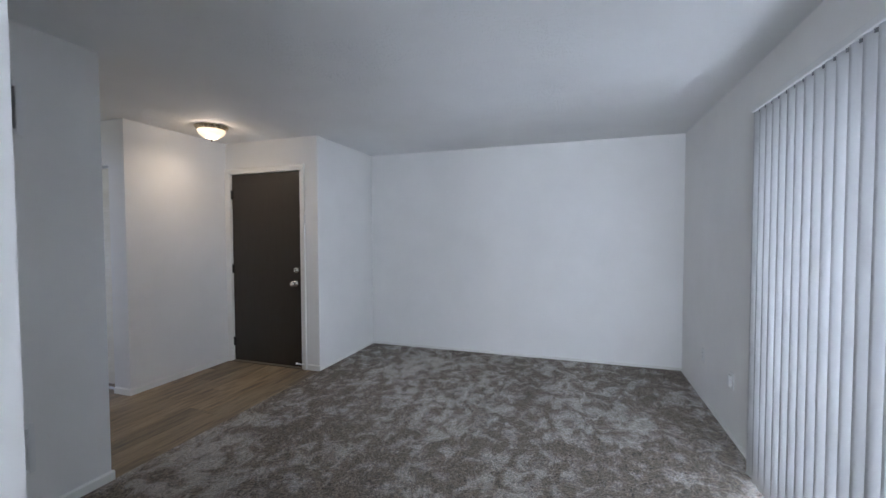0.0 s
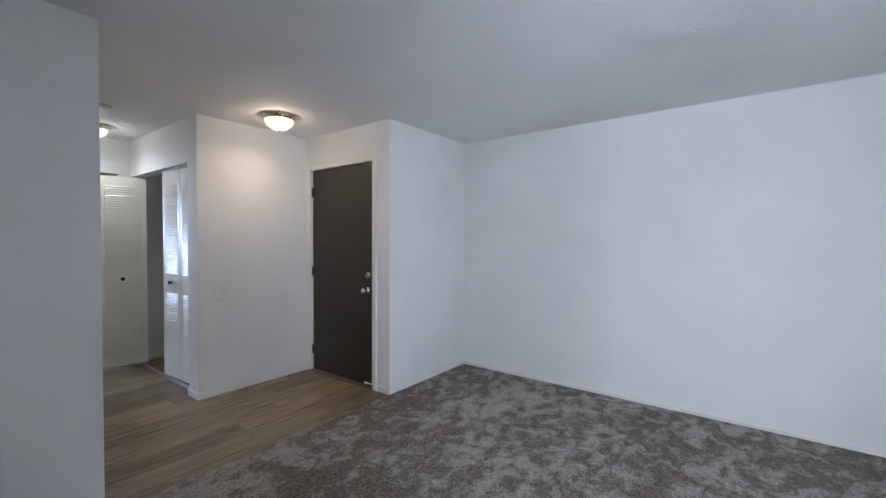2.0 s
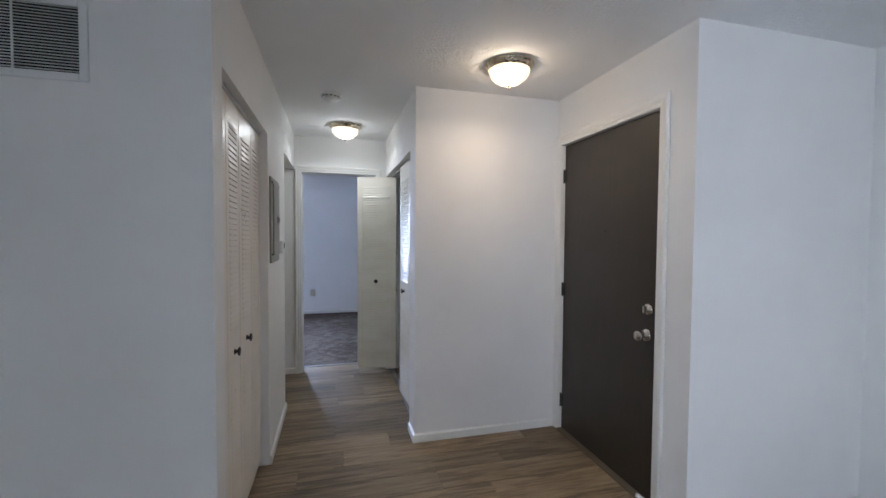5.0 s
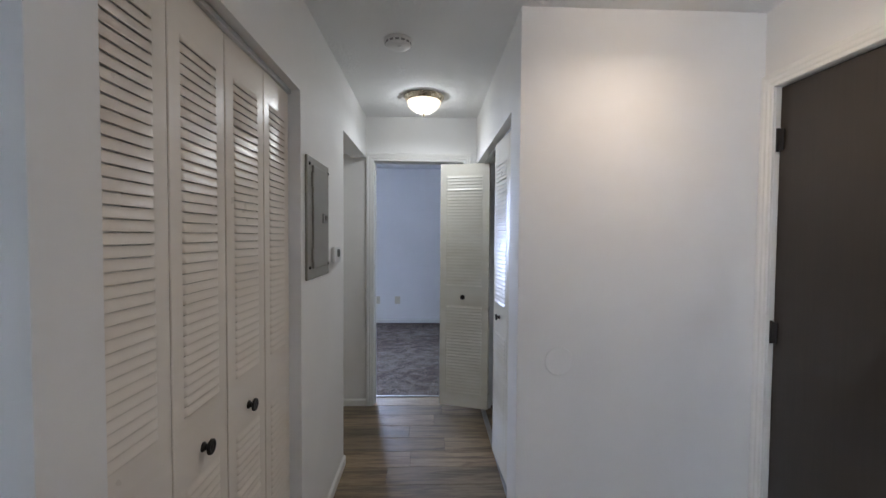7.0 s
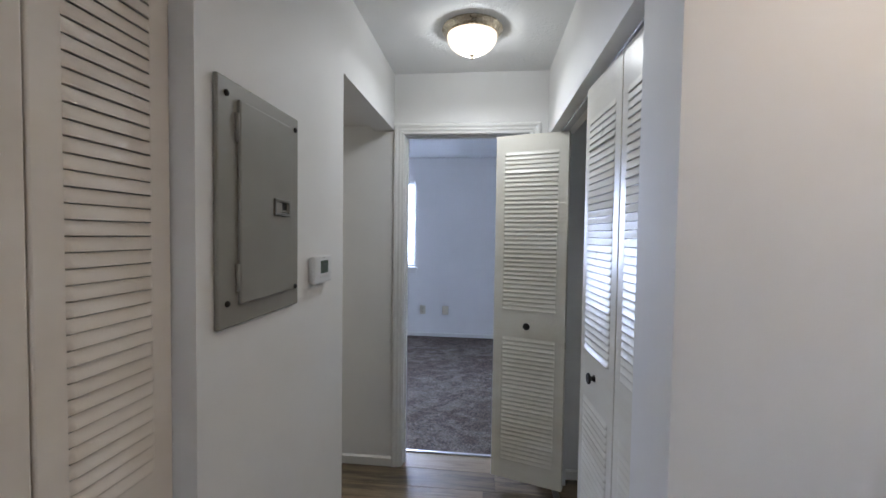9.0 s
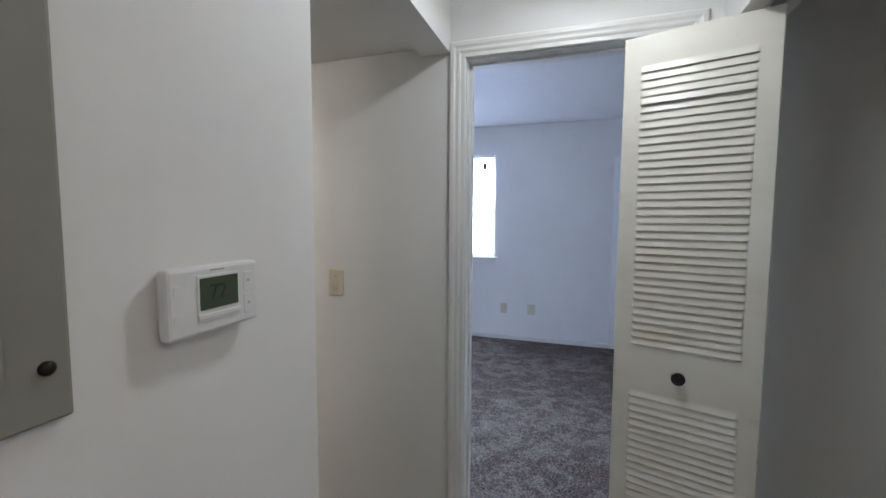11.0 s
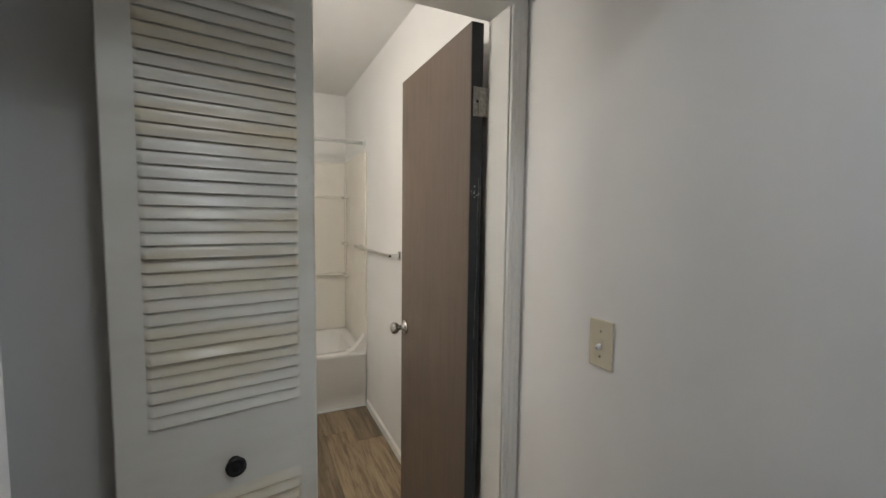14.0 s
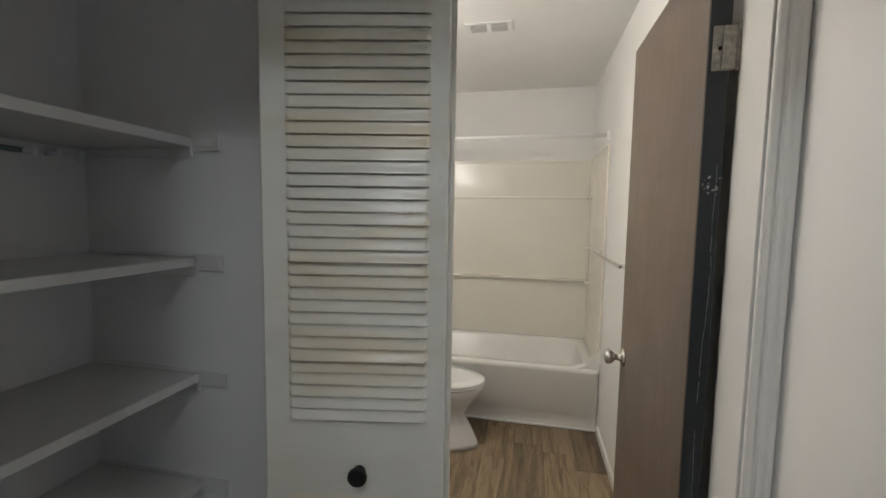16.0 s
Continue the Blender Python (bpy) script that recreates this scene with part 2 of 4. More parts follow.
SLAT = translucent("mini_blind_vinyl", (0.85, 0.86, 0.87), 0.45)
LAMPGLASS = bowl_glass()
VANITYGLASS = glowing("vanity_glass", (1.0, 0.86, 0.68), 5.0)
LCD = plain("lcd_green", (0.070, 0.095, 0.058), 0.2)
LCDINK = plain("lcd_ink", (0.012, 0.014, 0.010), 0.4)
GLASS = clear_glass()
SHELF = painted("shelf_paint", (0.74, 0.73, 0.70), 0.45, 0.0003, 0.08, 60)


# ---- mesh helpers ----
def mesh_object(name, bm, mat, parent=None, smooth=False):
    data = bpy.data.meshes.new(name)
    bm.normal_update()
    if smooth:
        for f in bm.faces:
            f.smooth = True
    bm.to_mesh(data)
    bm.free()
    for m in mat if isinstance(mat, (list, tuple)) else [mat]:
        data.materials.append(m)
    ob = new(name, data)
    ob.parent = parent
    return ob


def add_box(bm, lo, hi, bevel=0.0, index=0, turn=None):
    """A box from corner to corner, its edges rounded by bevel."""
    made = bmesh.ops.create_cube(bm, size=1.0)["verts"]
    mid = [(a + b) / 2 for a, b in zip(lo, hi)]
    size = [b - a for a, b in zip(lo, hi)]
    for v in made:
        v.co = Vector(mid) + Vector([c * s for c, s in zip(v.co, size)])
    faces = {f for v in made for f in v.link_faces}
    if bevel:
        edges = list({e for v in made for e in v.link_edges})
        out = bmesh.ops.bevel(bm, geom=edges, offset=bevel, segments=2, profile=0.5, affect="EDGES", clamp_overlap=True)
        made = list({v for f in out["faces"] for v in f.verts} | {v for v in made if v.is_valid})
        faces = {f for v in made for f in v.link_faces}
    for f in faces:
        f.material_index = index
    if turn is not None:
        bmesh.ops.transform(bm, matrix=turn, verts=made)
    return made


def box(name, lo, hi, mat, parent=None, bevel=0.0):
    bm = bmesh.new()
    add_box(bm, lo, hi, bevel)
    return mesh_object(name, bm, mat, parent)


def boxes(name, items, mat, parent=None, bevel=0.0):
    bm = bmesh.new()
    for lo, hi in items:
        add_box(bm, lo, hi, bevel)
    return mesh_object(name, bm, mat, parent)


def lathe(bm, profile, steps=24, m=Matrix(), index=0, smooth=True):
    """Turn a profile of (radius, height) round the z axis."""
    rings = []
    for r, z in profile:
        if r < 1e-5:
            rings.append([bm.verts.new(m @ Vector((0, 0, z)))])
        else:
            rings.append([bm.verts.new(m @ Vector((r * math.cos(a), r * math.sin(a), z))) for a in (2 * math.pi * i / steps for i in range(steps))])
    for a, b in zip(rings, rings[1:]):
        for i in range(steps):
            j = (i + 1) % steps
            ring = [a[i % len(a)], a[j % len(a)], b[j % len(b)], b[i % len(b)]]
            ring = list(dict.fromkeys(ring))
            if len(ring) > 2:
                f = bm.faces.new(ring)
                f.material_index, f.smooth = index, smooth


def turned(name, profile, mat, m=Matrix(), parent=None, steps=24):
    bm = bmesh.new()
    lathe(bm, profile, steps, m)
    bmesh.ops.recalc_face_normals(bm, faces=bm.faces)
    return mesh_object(name, bm, mat, parent)


def rod(bm, a, b, r, steps=12, index=0):
    way = Vector(b) - Vector(a)
    m = Matrix.Translation(a) @ way.to_track_quat("Z", "Y").to_matrix().to_4x4()
    lathe(bm, [(0, 0), (r, 0), (r, way.length), (0, way.length)], steps, m, index)


def wall(name, axis, lo, hi, start, end, bottom, top, openings=(), mat=None, label=""):
    """A wall lo..hi thick across axis ('x' or 'y'), running start..end, with openings (start, end, bottom, top) cut through."""
    us = sorted({start, end, *[v for o in openings for v in o[:2] if start <= v <= end]})
    vs = sorted({bottom, top, *[v for o in openings for v in o[2:] if bottom <= v <= top]})

    def solid(i, j):
        if not (0 <= i < len(us) - 1 and 0 <= j < len(vs) - 1):
            return False
        u, v = (us[i] + us[i + 1]) / 2, (vs[j] + vs[j + 1]) / 2
        return not any(o[0] < u < o[1] and o[2] < v < o[3] for o in openings)

    bm = bmesh.new()

    def point(d, u, v):
        return (d, u, v) if axis == "x" else (u, d, v)

    def face(*ps):
        bm.faces.new([bm.verts.new(point(*p)) for p in ps])

    for i in range(len(us) - 1):
        for j in range(len(vs) - 1):
            if not solid(i, j):
                continue
            a, b, c, d = us[i], us[i + 1], vs[j], vs[j + 1]
            face((lo, a, c), (lo, b, c), (lo, b, d), (lo, a, d))
            face((hi, a, c), (hi, b, c), (hi, b, d), (hi, a, d))
            if not solid(i - 1, j):
                face((lo, a, c), (hi, a, c), (hi, a, d), (lo, a, d))
            if not solid(i + 1, j):
                face((lo, b, c), (hi, b, c), (hi, b, d), (lo, b, d))
            if not solid(i, j - 1):
                face((lo, a, c), (hi, a, c), (hi, b, c), (lo, b, c))
            if not solid(i, j + 1):
                face((lo, a, d), (hi, a, d), (hi, b, d), (lo, b, d))
    bmesh.ops.remove_doubles(bm, verts=bm.verts, dist=1e-5)
    bmesh.ops.recalc_face_normals(bm, faces=bm.faces)
    ob = mesh_object(name, bm, mat or WALL)
    return tagged(ob, label or "smooth off-white painted plaster wall", "wall", kind="structure")


# ---- the shell ----
TOP = 2.56
wall("wall_living_far", "y", 4.775, 4.895, -2.56, 1.14, 0, TOP)
wall("wall_living_window", "x", 1.02, 1.14, -3.0, 4.775, 0, TOP, [(0.95, 2.79, 0.0, 2.0)], label="off-white wall with a wide sliding-door opening")
wall("wall_recess", "x", -2.56, -2.44, 3.65, 4.775, 0, TOP)
wall("wall_entry", "y", 3.65, 3.77, -3.74, -2.56, 0, TOP, [(-3.568, -2.630, 0.0, 2.045)], label="off-white wall round the dark entry door")
wall("wall_entry_side", "x", -3.74, -3.607, 2.605, 3.65, 0, TOP)
wall("wall_hall_closet", "y", 2.605, 2.735, -5.235, -3.74, 0, TOP, [(-5.165, -3.80, 0.0, 1.985)], label="off-white hall wall with a wide closet opening")
wall("wall_closet_back", "y", 3.33, 3.39, -5.235, -3.74, 0, TOP)
wall("wall_hall_end", "x", -5.355, -5.235, 0.74, 4.0, 0, TOP, [(1.757, 2.545, 0.0, 2.015)], label="off-white wall at the end of the hall with a bedroom doorway")
wall("wall_hall_left", "y", 1.59, 1.71, -5.235, -2.555, 0, TOP, [(-3.555, -2.552, 0.0, 1.98), (-5.24, -4.363, 0.0, 2.03)], label="off-white hall wall with a closet opening and a low alcove opening")
wall("wall_vents", "x", -2.555, -2.435, 0.60, 1.71, 0, TOP)
wall("wall_partition", "y", 0.48, 0.60, -2.555, -0.86, 0, TOP)
wall("wall_living_left", "x", -2.555, -2.435, -3.0, 0.48, 0, TOP)
# This window opening is added, out of view, to let the rear light in.
wall("wall_living_back", "y", -3.12, -3.0, -2.555, 1.14, 0, TOP, [(-1.0, 0.9, 0.80, 2.10)], label="off-white rear wall with an added, unseen window opening")
wall("wall_furnace_back", "y", 0.94, 1.0, -3.56, -2.555, 0, TOP)
wall("wall_linen_back", "x", -3.62, -3.56, 0.86, 1.59, 0, TOP)
wall("wall_bath_door", "y", 0.74, 0.86, -5.235, -3.50, 0, TOP, [(-5.20, -4.452, 0.0, 2.056)], label="off-white wall round the bathroom doorway")
wall("wall_bath_towel", "x", -5.37, -5.25, -1.93, 0.74, 0, TOP)
wall("wall_bath_back", "y", -1.93, -1.81, -5.25, -3.63, 0, TOP)
wall("wall_bath_left", "x", -3.75, -3.63, -1.81, 0.74, 0, TOP)
wall("wall_bedroom_far", "x", -8.53, -8.412, -1.3, 4.0, 0, TOP, [(-0.20, 1.283, 0.965, 2.14)], label="off-white bedroom wall with a window")
wall("wall_bedroom_closet", "y", 2.90, 3.0, -8.412, -5.355, 0, TOP, [(-8.39, -6.50, 0.0, 2.03)], label="off-white bedroom wall with an open closet")
wall("wall_bedroom_closet_back", "y", 3.6, 3.66, -8.412, -5.355, 0, TOP)
wall("wall_bedroom_near", "y", -1.3, -1.18, -8.412, -5.37, 0, TOP)

bm = bmesh.new()
add_box(bm, (-5.30, 0.80, 2.36), (1.08, 4.83, 2.40))
add_box(bm, (-2.50, -3.05, 2.36), (1.08, 0.80, 2.40))
tagged(mesh_object("ceiling", bm, CEIL), "white stipple-textured ceiling over living room and hall", "ceiling", kind="structure")
tagged(box("ceiling_alcove", (-5.235, 0.86, 2.06), (-3.62, 1.59, 2.11), WALL), "low painted ceiling of the hall alcove", "ceiling", kind="structure")
tagged(box("ceiling_bedroom", (-8.47, -1.24, 2.46), (-5.30, 3.63, 2.50), CEIL), "white textured bedroom ceiling", "ceiling", kind="structure")
tagged(box("ceiling_bathroom", (-5.31, -1.87, 2.48), (-3.69, 0.80, 2.53), WALL), "white bathroom ceiling", "ceiling", kind="structure")

tagged(boxes("floor_living_carpet", [((-2.43, 0.54, -0.08), (1.02, 3.65, 0.004)), ((-2.435, -3.0, -0.08), (1.02, 0.54, 0.004)), ((-2.44, 3.65, -0.08), (1.02, 4.775, 0.004))], CARPET),
       "grey-brown cut-pile carpet with brushed patches", "carpet", kind="structure")
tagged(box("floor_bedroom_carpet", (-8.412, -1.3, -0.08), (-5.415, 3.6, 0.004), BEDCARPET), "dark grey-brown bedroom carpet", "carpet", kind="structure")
floor_hall = tagged(boxes("floor_hall", [((-5.415, 0.80, -0.08), (-2.43, 3.72, -0.004))], GROUT), "brown oak-look vinyl plank floor", "floor", kind="structure")
floor_bath = tagged(box("floor_bath", (-5.31, -1.87, -0.08), (-3.69, 0.80, -0.004), GROUT), "grey-brown vinyl plank bathroom floor", "floor", kind="structure")


# ---- trim ----
def baseboard(runs, height=0.058):
    """Runs of (x0, y0, x1, y1, nx, ny): the wall's foot line and the way it faces."""
    for x0, y0, x1, y1, nx, ny in runs:
        d = 0.012
        lo = (min(x0, x1, x0 + nx * d, x1 + nx * d), min(y0, y1, y0 + ny * d, y1 + ny * d))
        hi = (max(x0, x1, x0 + nx * d, x1 + nx * d), max(y0, y1, y0 + ny * d, y1 + ny * d))
        bm = bmesh.new()
        add_box(bm, (*lo, 0.001), (*hi, height))
        top = [v for v in bm.verts if v.co.z > height - 0.008 and ((v.co.x - x0) * nx + (v.co.y - y0) * ny) > 0.006]
        for v in top:
            v.co.z -= 0.009
        tagged(mesh_object("baseboard", bm, TRIM), "low white painted baseboard", "baseboard", kind="structure")


baseboard([(-2.44, 4.775, 1.02, 4.775, 0, -1), (1.02, 2.86, 1.02, 4.763, -1, 0), (-2.44, 3.65, -2.44, 4.763, 1, 0)], 0.026)
baseboard([
    (-3.607, 2.605, -3.607, 3.65, 1, 0), (-3.795, 2.605, -3.595, 2.605, 0, -1), (-2.572, 3.65, -2.428, 3.65, 0, -1),
    (-2.435, 0.60, -2.435, 1.722, 1, 0), (-2.545, 1.71, -2.435, 1.71, 0, 1), (-4.375, 1.71, -3.555, 1.71, 0, 1), (-4.363, 1.59, -4.363, 1.71, -1, 0),
    (-5.235, 0.93, -5.235, 1.715, 1, 0), (-8.412, -1.18, -8.412, 2.9, 1, 0), (-5.25, -1.04, -5.25, 0.74, 1, 0), (-5.235, 2.735, -5.235, 3.33, 1, 0), (-5.223, 3.33, -3.74, 3.33, 0, -1),
    (-2.435, -3.0, -2.435, 0.48, 1, 0), (-2.42, 0.48, -0.86, 0.48, 0, -1), (-0.86, 0.47, -0.86, 0.61, 1, 0),
])


def casing(name, axis, plane, out, a, b, top, width=0.06):
    """Moulded door casing with mitred corners on the face 'plane' of a wall, proud towards out, round an opening a..b up to top."""
    outline = [(0, 0.0005), (0, 0.0075), (0.05, 0.0100), (0.26, 0.0105), (0.33, 0.0135), (0.42, 0.0150), (0.52, 0.0142), (0.60, 0.0150), (0.70, 0.0178), (0.88, 0.0182), (0.96, 0.0160), (1.0, 0.0120), (1.0, 0.0005)]
    bm = bmesh.new()
    rows = []
    for share, d in outline:
        u = share * width
        spots = ((a - u, 0.001), (a - u, top + u), (b + u, top + u), (b + u, 0.001))
        depth = plane + out * d
        rows.append([bm.verts.new((depth, p, z) if axis == "x" else (p, depth, z)) for p, z in spots])
    for one, two in zip(rows, rows[1:]):
        for k in range(3):
            bm.faces.new((one[k], one[k + 1], two[k + 1], two[k]))
    bmesh.ops.recalc_face_normals(bm, faces=bm.faces)
    return tagged(mesh_object(name, bm, TRIM), "white painted moulded door casing", "door casing", kind="structure")


casing("trim_entry", "y", 3.65, -1, -3.550, -2.648, 2.03, 0.058)
casing("trim_bedroom", "x", -5.235, 1, 1.772, 2.50, 2.005, 0.062)
casing("trim_bathroom", "y", 0.86, 1, -5.186, -4.46, 2.034, 0.048)


def jamb(name, axis, lo, hi, a, b, top, t=0.018, stop=None):
    """Frame that lines an opening in a wall lo..hi thick; stop: where the door stop's strip lies across the thickness."""
    bm = bmesh.new()

    def piece(d0, d1, u0, u1, z0, z1):
        if axis == "x":
            add_box(bm, (d0, u0, z0), (d1, u1, z1), 0.0015)
        else:
            add_box(bm, (u0, d0, z0), (u1, d1, z1), 0.0015)

    piece(lo, hi, a - t, a, 0.001, top)
    piece(lo, hi, b, b + t, 0.001, top)
    piece(lo, hi, a - t, b + t, top, top + t)
    if stop is not None:
        piece(stop, stop + 0.03, a, a + 0.01, 0.001, top)
        piece(stop, stop + 0.03, b - 0.01, b, 0.001, top)
        piece(stop, stop + 0.03, a + 0.01, b - 0.01, top - 0.01, top)
    return tagged(mesh_object(name, bm, TRIM), "white painted door frame lining", "door frame", kind="structure")


jamb("frame_entry", "y", 3.652, 3.768, -3.550, -2.648, 2.03, stop=3.715)
jamb("frame_bedroom", "x", -5.353, -5.237, 1.776, 2.527, 2.0, stop=-5.31)
jamb("frame_bathroom", "y", 0.742, 0.858, -5.181, -4.47, 2.038)


# ---- doors ----
def knob_parts(parent, mat, m, name="knob"):
    """A round door knob on its rose; m brings +z to the way that the knob points."""
    return turned(name, [(0, 0), (0.033, 0), (0.033, 0.004), (0.028, 0.009), (0.013, 0.012), (0.011, 0.030), (0.018, 0.036), (0.0265, 0.046), (0.028, 0.055), (0.024, 0.064), (0.012, 0.069), (0, 0.070)], mat, m, parent, 28)


def hinge(parent, x, y, z, m, mat):
    bm = bmesh.new()
    rod(bm, (0, 0, -0.048), (0, 0, 0.048), 0.0065, 10)
    for k in (-0.03, -0.01, 0.01, 0.03):
        rod(bm, (0, 0, k - 0.0008), (0, 0, k + 0.0008), 0.0072, 10)
    add_box(bm, (0.004, -0.002, -0.044), (0.030, 0.002, 0.044), 0.001)
    bmesh.ops.recalc_face_normals(bm, faces=bm.faces)
    ob = mesh_object("hinge", bm, mat, parent)
    ob.matrix_local = Matrix.Translation((x, y, z)) @ m
    return ob


entry = tagged(box("entry_door", (-3.546, 3.672, 0.012), (-2.652, 3.712, 2.026), ENTRYDOOR, None, 0.0015), "closed dark brown flush entry door in a white frame", "door")
for z in (0.215, 1.013, 1.812):
    hinge(entry, -3.549, 3.664, z, pose(0, 0, 0, 0, 0, 0), BRONZE)
knob_parts(entry, NICKEL, pose(-2.735, 3.672, 0.875, 90))
turned("deadbolt", [(0, 0), (0.031, 0), (0.031, 0.006), (0.026, 0.013), (0.015, 0.015), (0.014, 0.019), (0, 0.019)], NICKEL, pose(-2.722, 3.672, 1.013, 90), entry, 28)
box("thumb_turn", (-2.727, 3.634, 0.995), (-2.717, 3.655, 1.031), NICKEL, entry, 0.003)
turned("peephole", [(0, 0), (0.009, 0), (0.008, 0.004), (0.005, 0.004), (0.004, 0.001), (0, 0.001)], BRONZE, pose(-3.09, 3.672, 1.42, 90), entry, 16)
tagged(box("threshold_entry", (-3.550, 3.63, 0.0), (-2.648, 3.77, 0.010), plain("threshold_wood", (0.15, 0.12, 0.085), 0.4), None, 0.003), "low brown threshold strip under the entry door", "threshold", kind="structure")
stop = tagged(turned("door_stop", [(0, 0), (0.011, 0), (0.011, 0.006), (0.005, 0.008), (0.005, 0.062), (0.009, 0.064), (0.009, 0.078), (0, 0.080)], WHITEPLASTIC, pose(-2.615, 3.637, 0.050, 70, 0, -35) @ Matrix.Scale(1.15, 4), None, 14), "small white door stop on the baseboard", "door stop")

# bathroom door, swung open into the bathroom
bath_door = tagged(new("bathroom_door"), "open brown flush door with dark worn edge", "door")
bath_door.matrix_world = pose(-5.176, 0.735, 0, 0, 0, BATH_SWING)
box("slab", (0.003, 0.008, 0.012), (0.655, 0.052, 2.034), BATHDOOR, bath_door, 0.0012)
edge = box("hinge_edge", (0.0005, 0.0095, 0.013), (0.003, 0.0505, 2.033), DARKEDGE, bath_door)
HINGEPAINT = plain("painted_hinge", (0.52, 0.49, 0.42), 0.4, 0, 0.45, 90)
for z in (0.22, 1.79):
    hinge(bath_door, -0.006, -0.004, z, pose(0, 0, 0, 0, 0, 90), HINGEPAINT)
    box("hinge_leaf", (-0.0020, 0.004, z - 0.046), (0.0003, 0.044, z + 0.046), HINGEPAINT, bath_door, 0.0008)
    bm = bmesh.new()
    for y, up in ((0.014, 0.030), (0.030, 0.0), (0.014, -0.030)):
        rod(bm, (-0.0019, y, z + up), (-0.0028, y, z + up), 0.0042, 10)
    mesh_object("hinge_screw", bm, BRONZE, bath_door)
knob_parts(bath_door, NICKEL, pose(0.60, 0.052, 0.915, -90))
knob_parts(bath_door, NICKEL, pose(0.60, 0.008, 0.915, 90), "knob")
bm = bmesh.new()
for foot, head, y in ((0.22, 0.40, 0.030), (0.62, 0.95, 0.024), (1.02, 1.34, 0.027), (1.36, 1.52, 0.022), (0.36, 0.47, 0.018)):
    z = foot
    while z < head:
        h, w = random.uniform(0.006, 0.05), random.uniform(0.0002, 0.0007)
        y += random.uniform(-0.0015, 0.0015)
        lean = Matrix.Translation((0, y, z)) @ Matrix.Rotation(radians(random.uniform(-3, 3)), 4, "X")
        add_box(bm, (-0.0002, 0, 0), (0.0006, w, h), 0, 0, lean)
        z += h * random.uniform(0.8, 1.3)
for i in range(16):
    z = random.choice((0.34, 1.49, 1.50, 1.51)) + random.uniform(-0.02, 0.02)
    size = random.uniform(0.001, 0.0045)
    lean = Matrix.Translation((0, random.uniform(0.012, 0.045), z)) @ Matrix.Rotation(radians(random.uniform(0, 90)), 4, "X")
    add_box(bm, (-0.0003, 0, 0), (0.0006, size, size * random.uniform(0.6, 2.2)), 0, 0, lean)
tagged(mesh_object("paint_chip", bm, plain("chipped_paint", (0.42, 0.43, 0.43), 0.6, 0, 0.5, 160), bath_door), kind="stuff")


# ---- louvred bifold doors, of pressed sheet steel ----
SLATS = {}


def slat_mesh(width, pitch, proud, paint):
    """One pressed louvre: flush with the sheet at its head and ends, curving proud towards its foot, with an open slot under it."""
    key = round(width, 4), round(pitch, 5), proud, paint.name
    if key not in SLATS:
        bm = bmesh.new()
        end, gap = 0.010, 0.0016
        across = [(0.0, 0.0), (end * 0.3, 0.35), (end * 0.65, 0.82), (end, 1.0), (width - end, 1.0), (width - end * 0.65, 0.82), (width - end * 0.3, 0.35), (width, 0.0)]
        down = [(1.0, 0.0), (0.86, 0.05), (0.66, 0.22), (0.44, 0.50), (0.22, 0.80), (0.07, 0.97), (0.0, 1.0)]
        rows = [[bm.verts.new((x, -proud * lift * f, gap + (pitch - gap) * h)) for x, lift in across] for h, f in down]
        rows.append([bm.verts.new((x, -proud * lift + min(proud * lift, 0.0022), gap)) for x, lift in across])
        for one, two in zip(rows, rows[1:]):
            for k in range(len(across) - 1):
                bm.faces.new((one[k], two[k], two[k + 1], one[k + 1])).smooth = True
        bmesh.ops.remove_doubles(bm, verts=bm.verts, dist=1e-6)
        data = bpy.data.meshes.new("slat")
        bm.to_mesh(data)
        bm.free()
        data.materials.append(paint)
        SLATS[key] = data
    return SLATS[key]


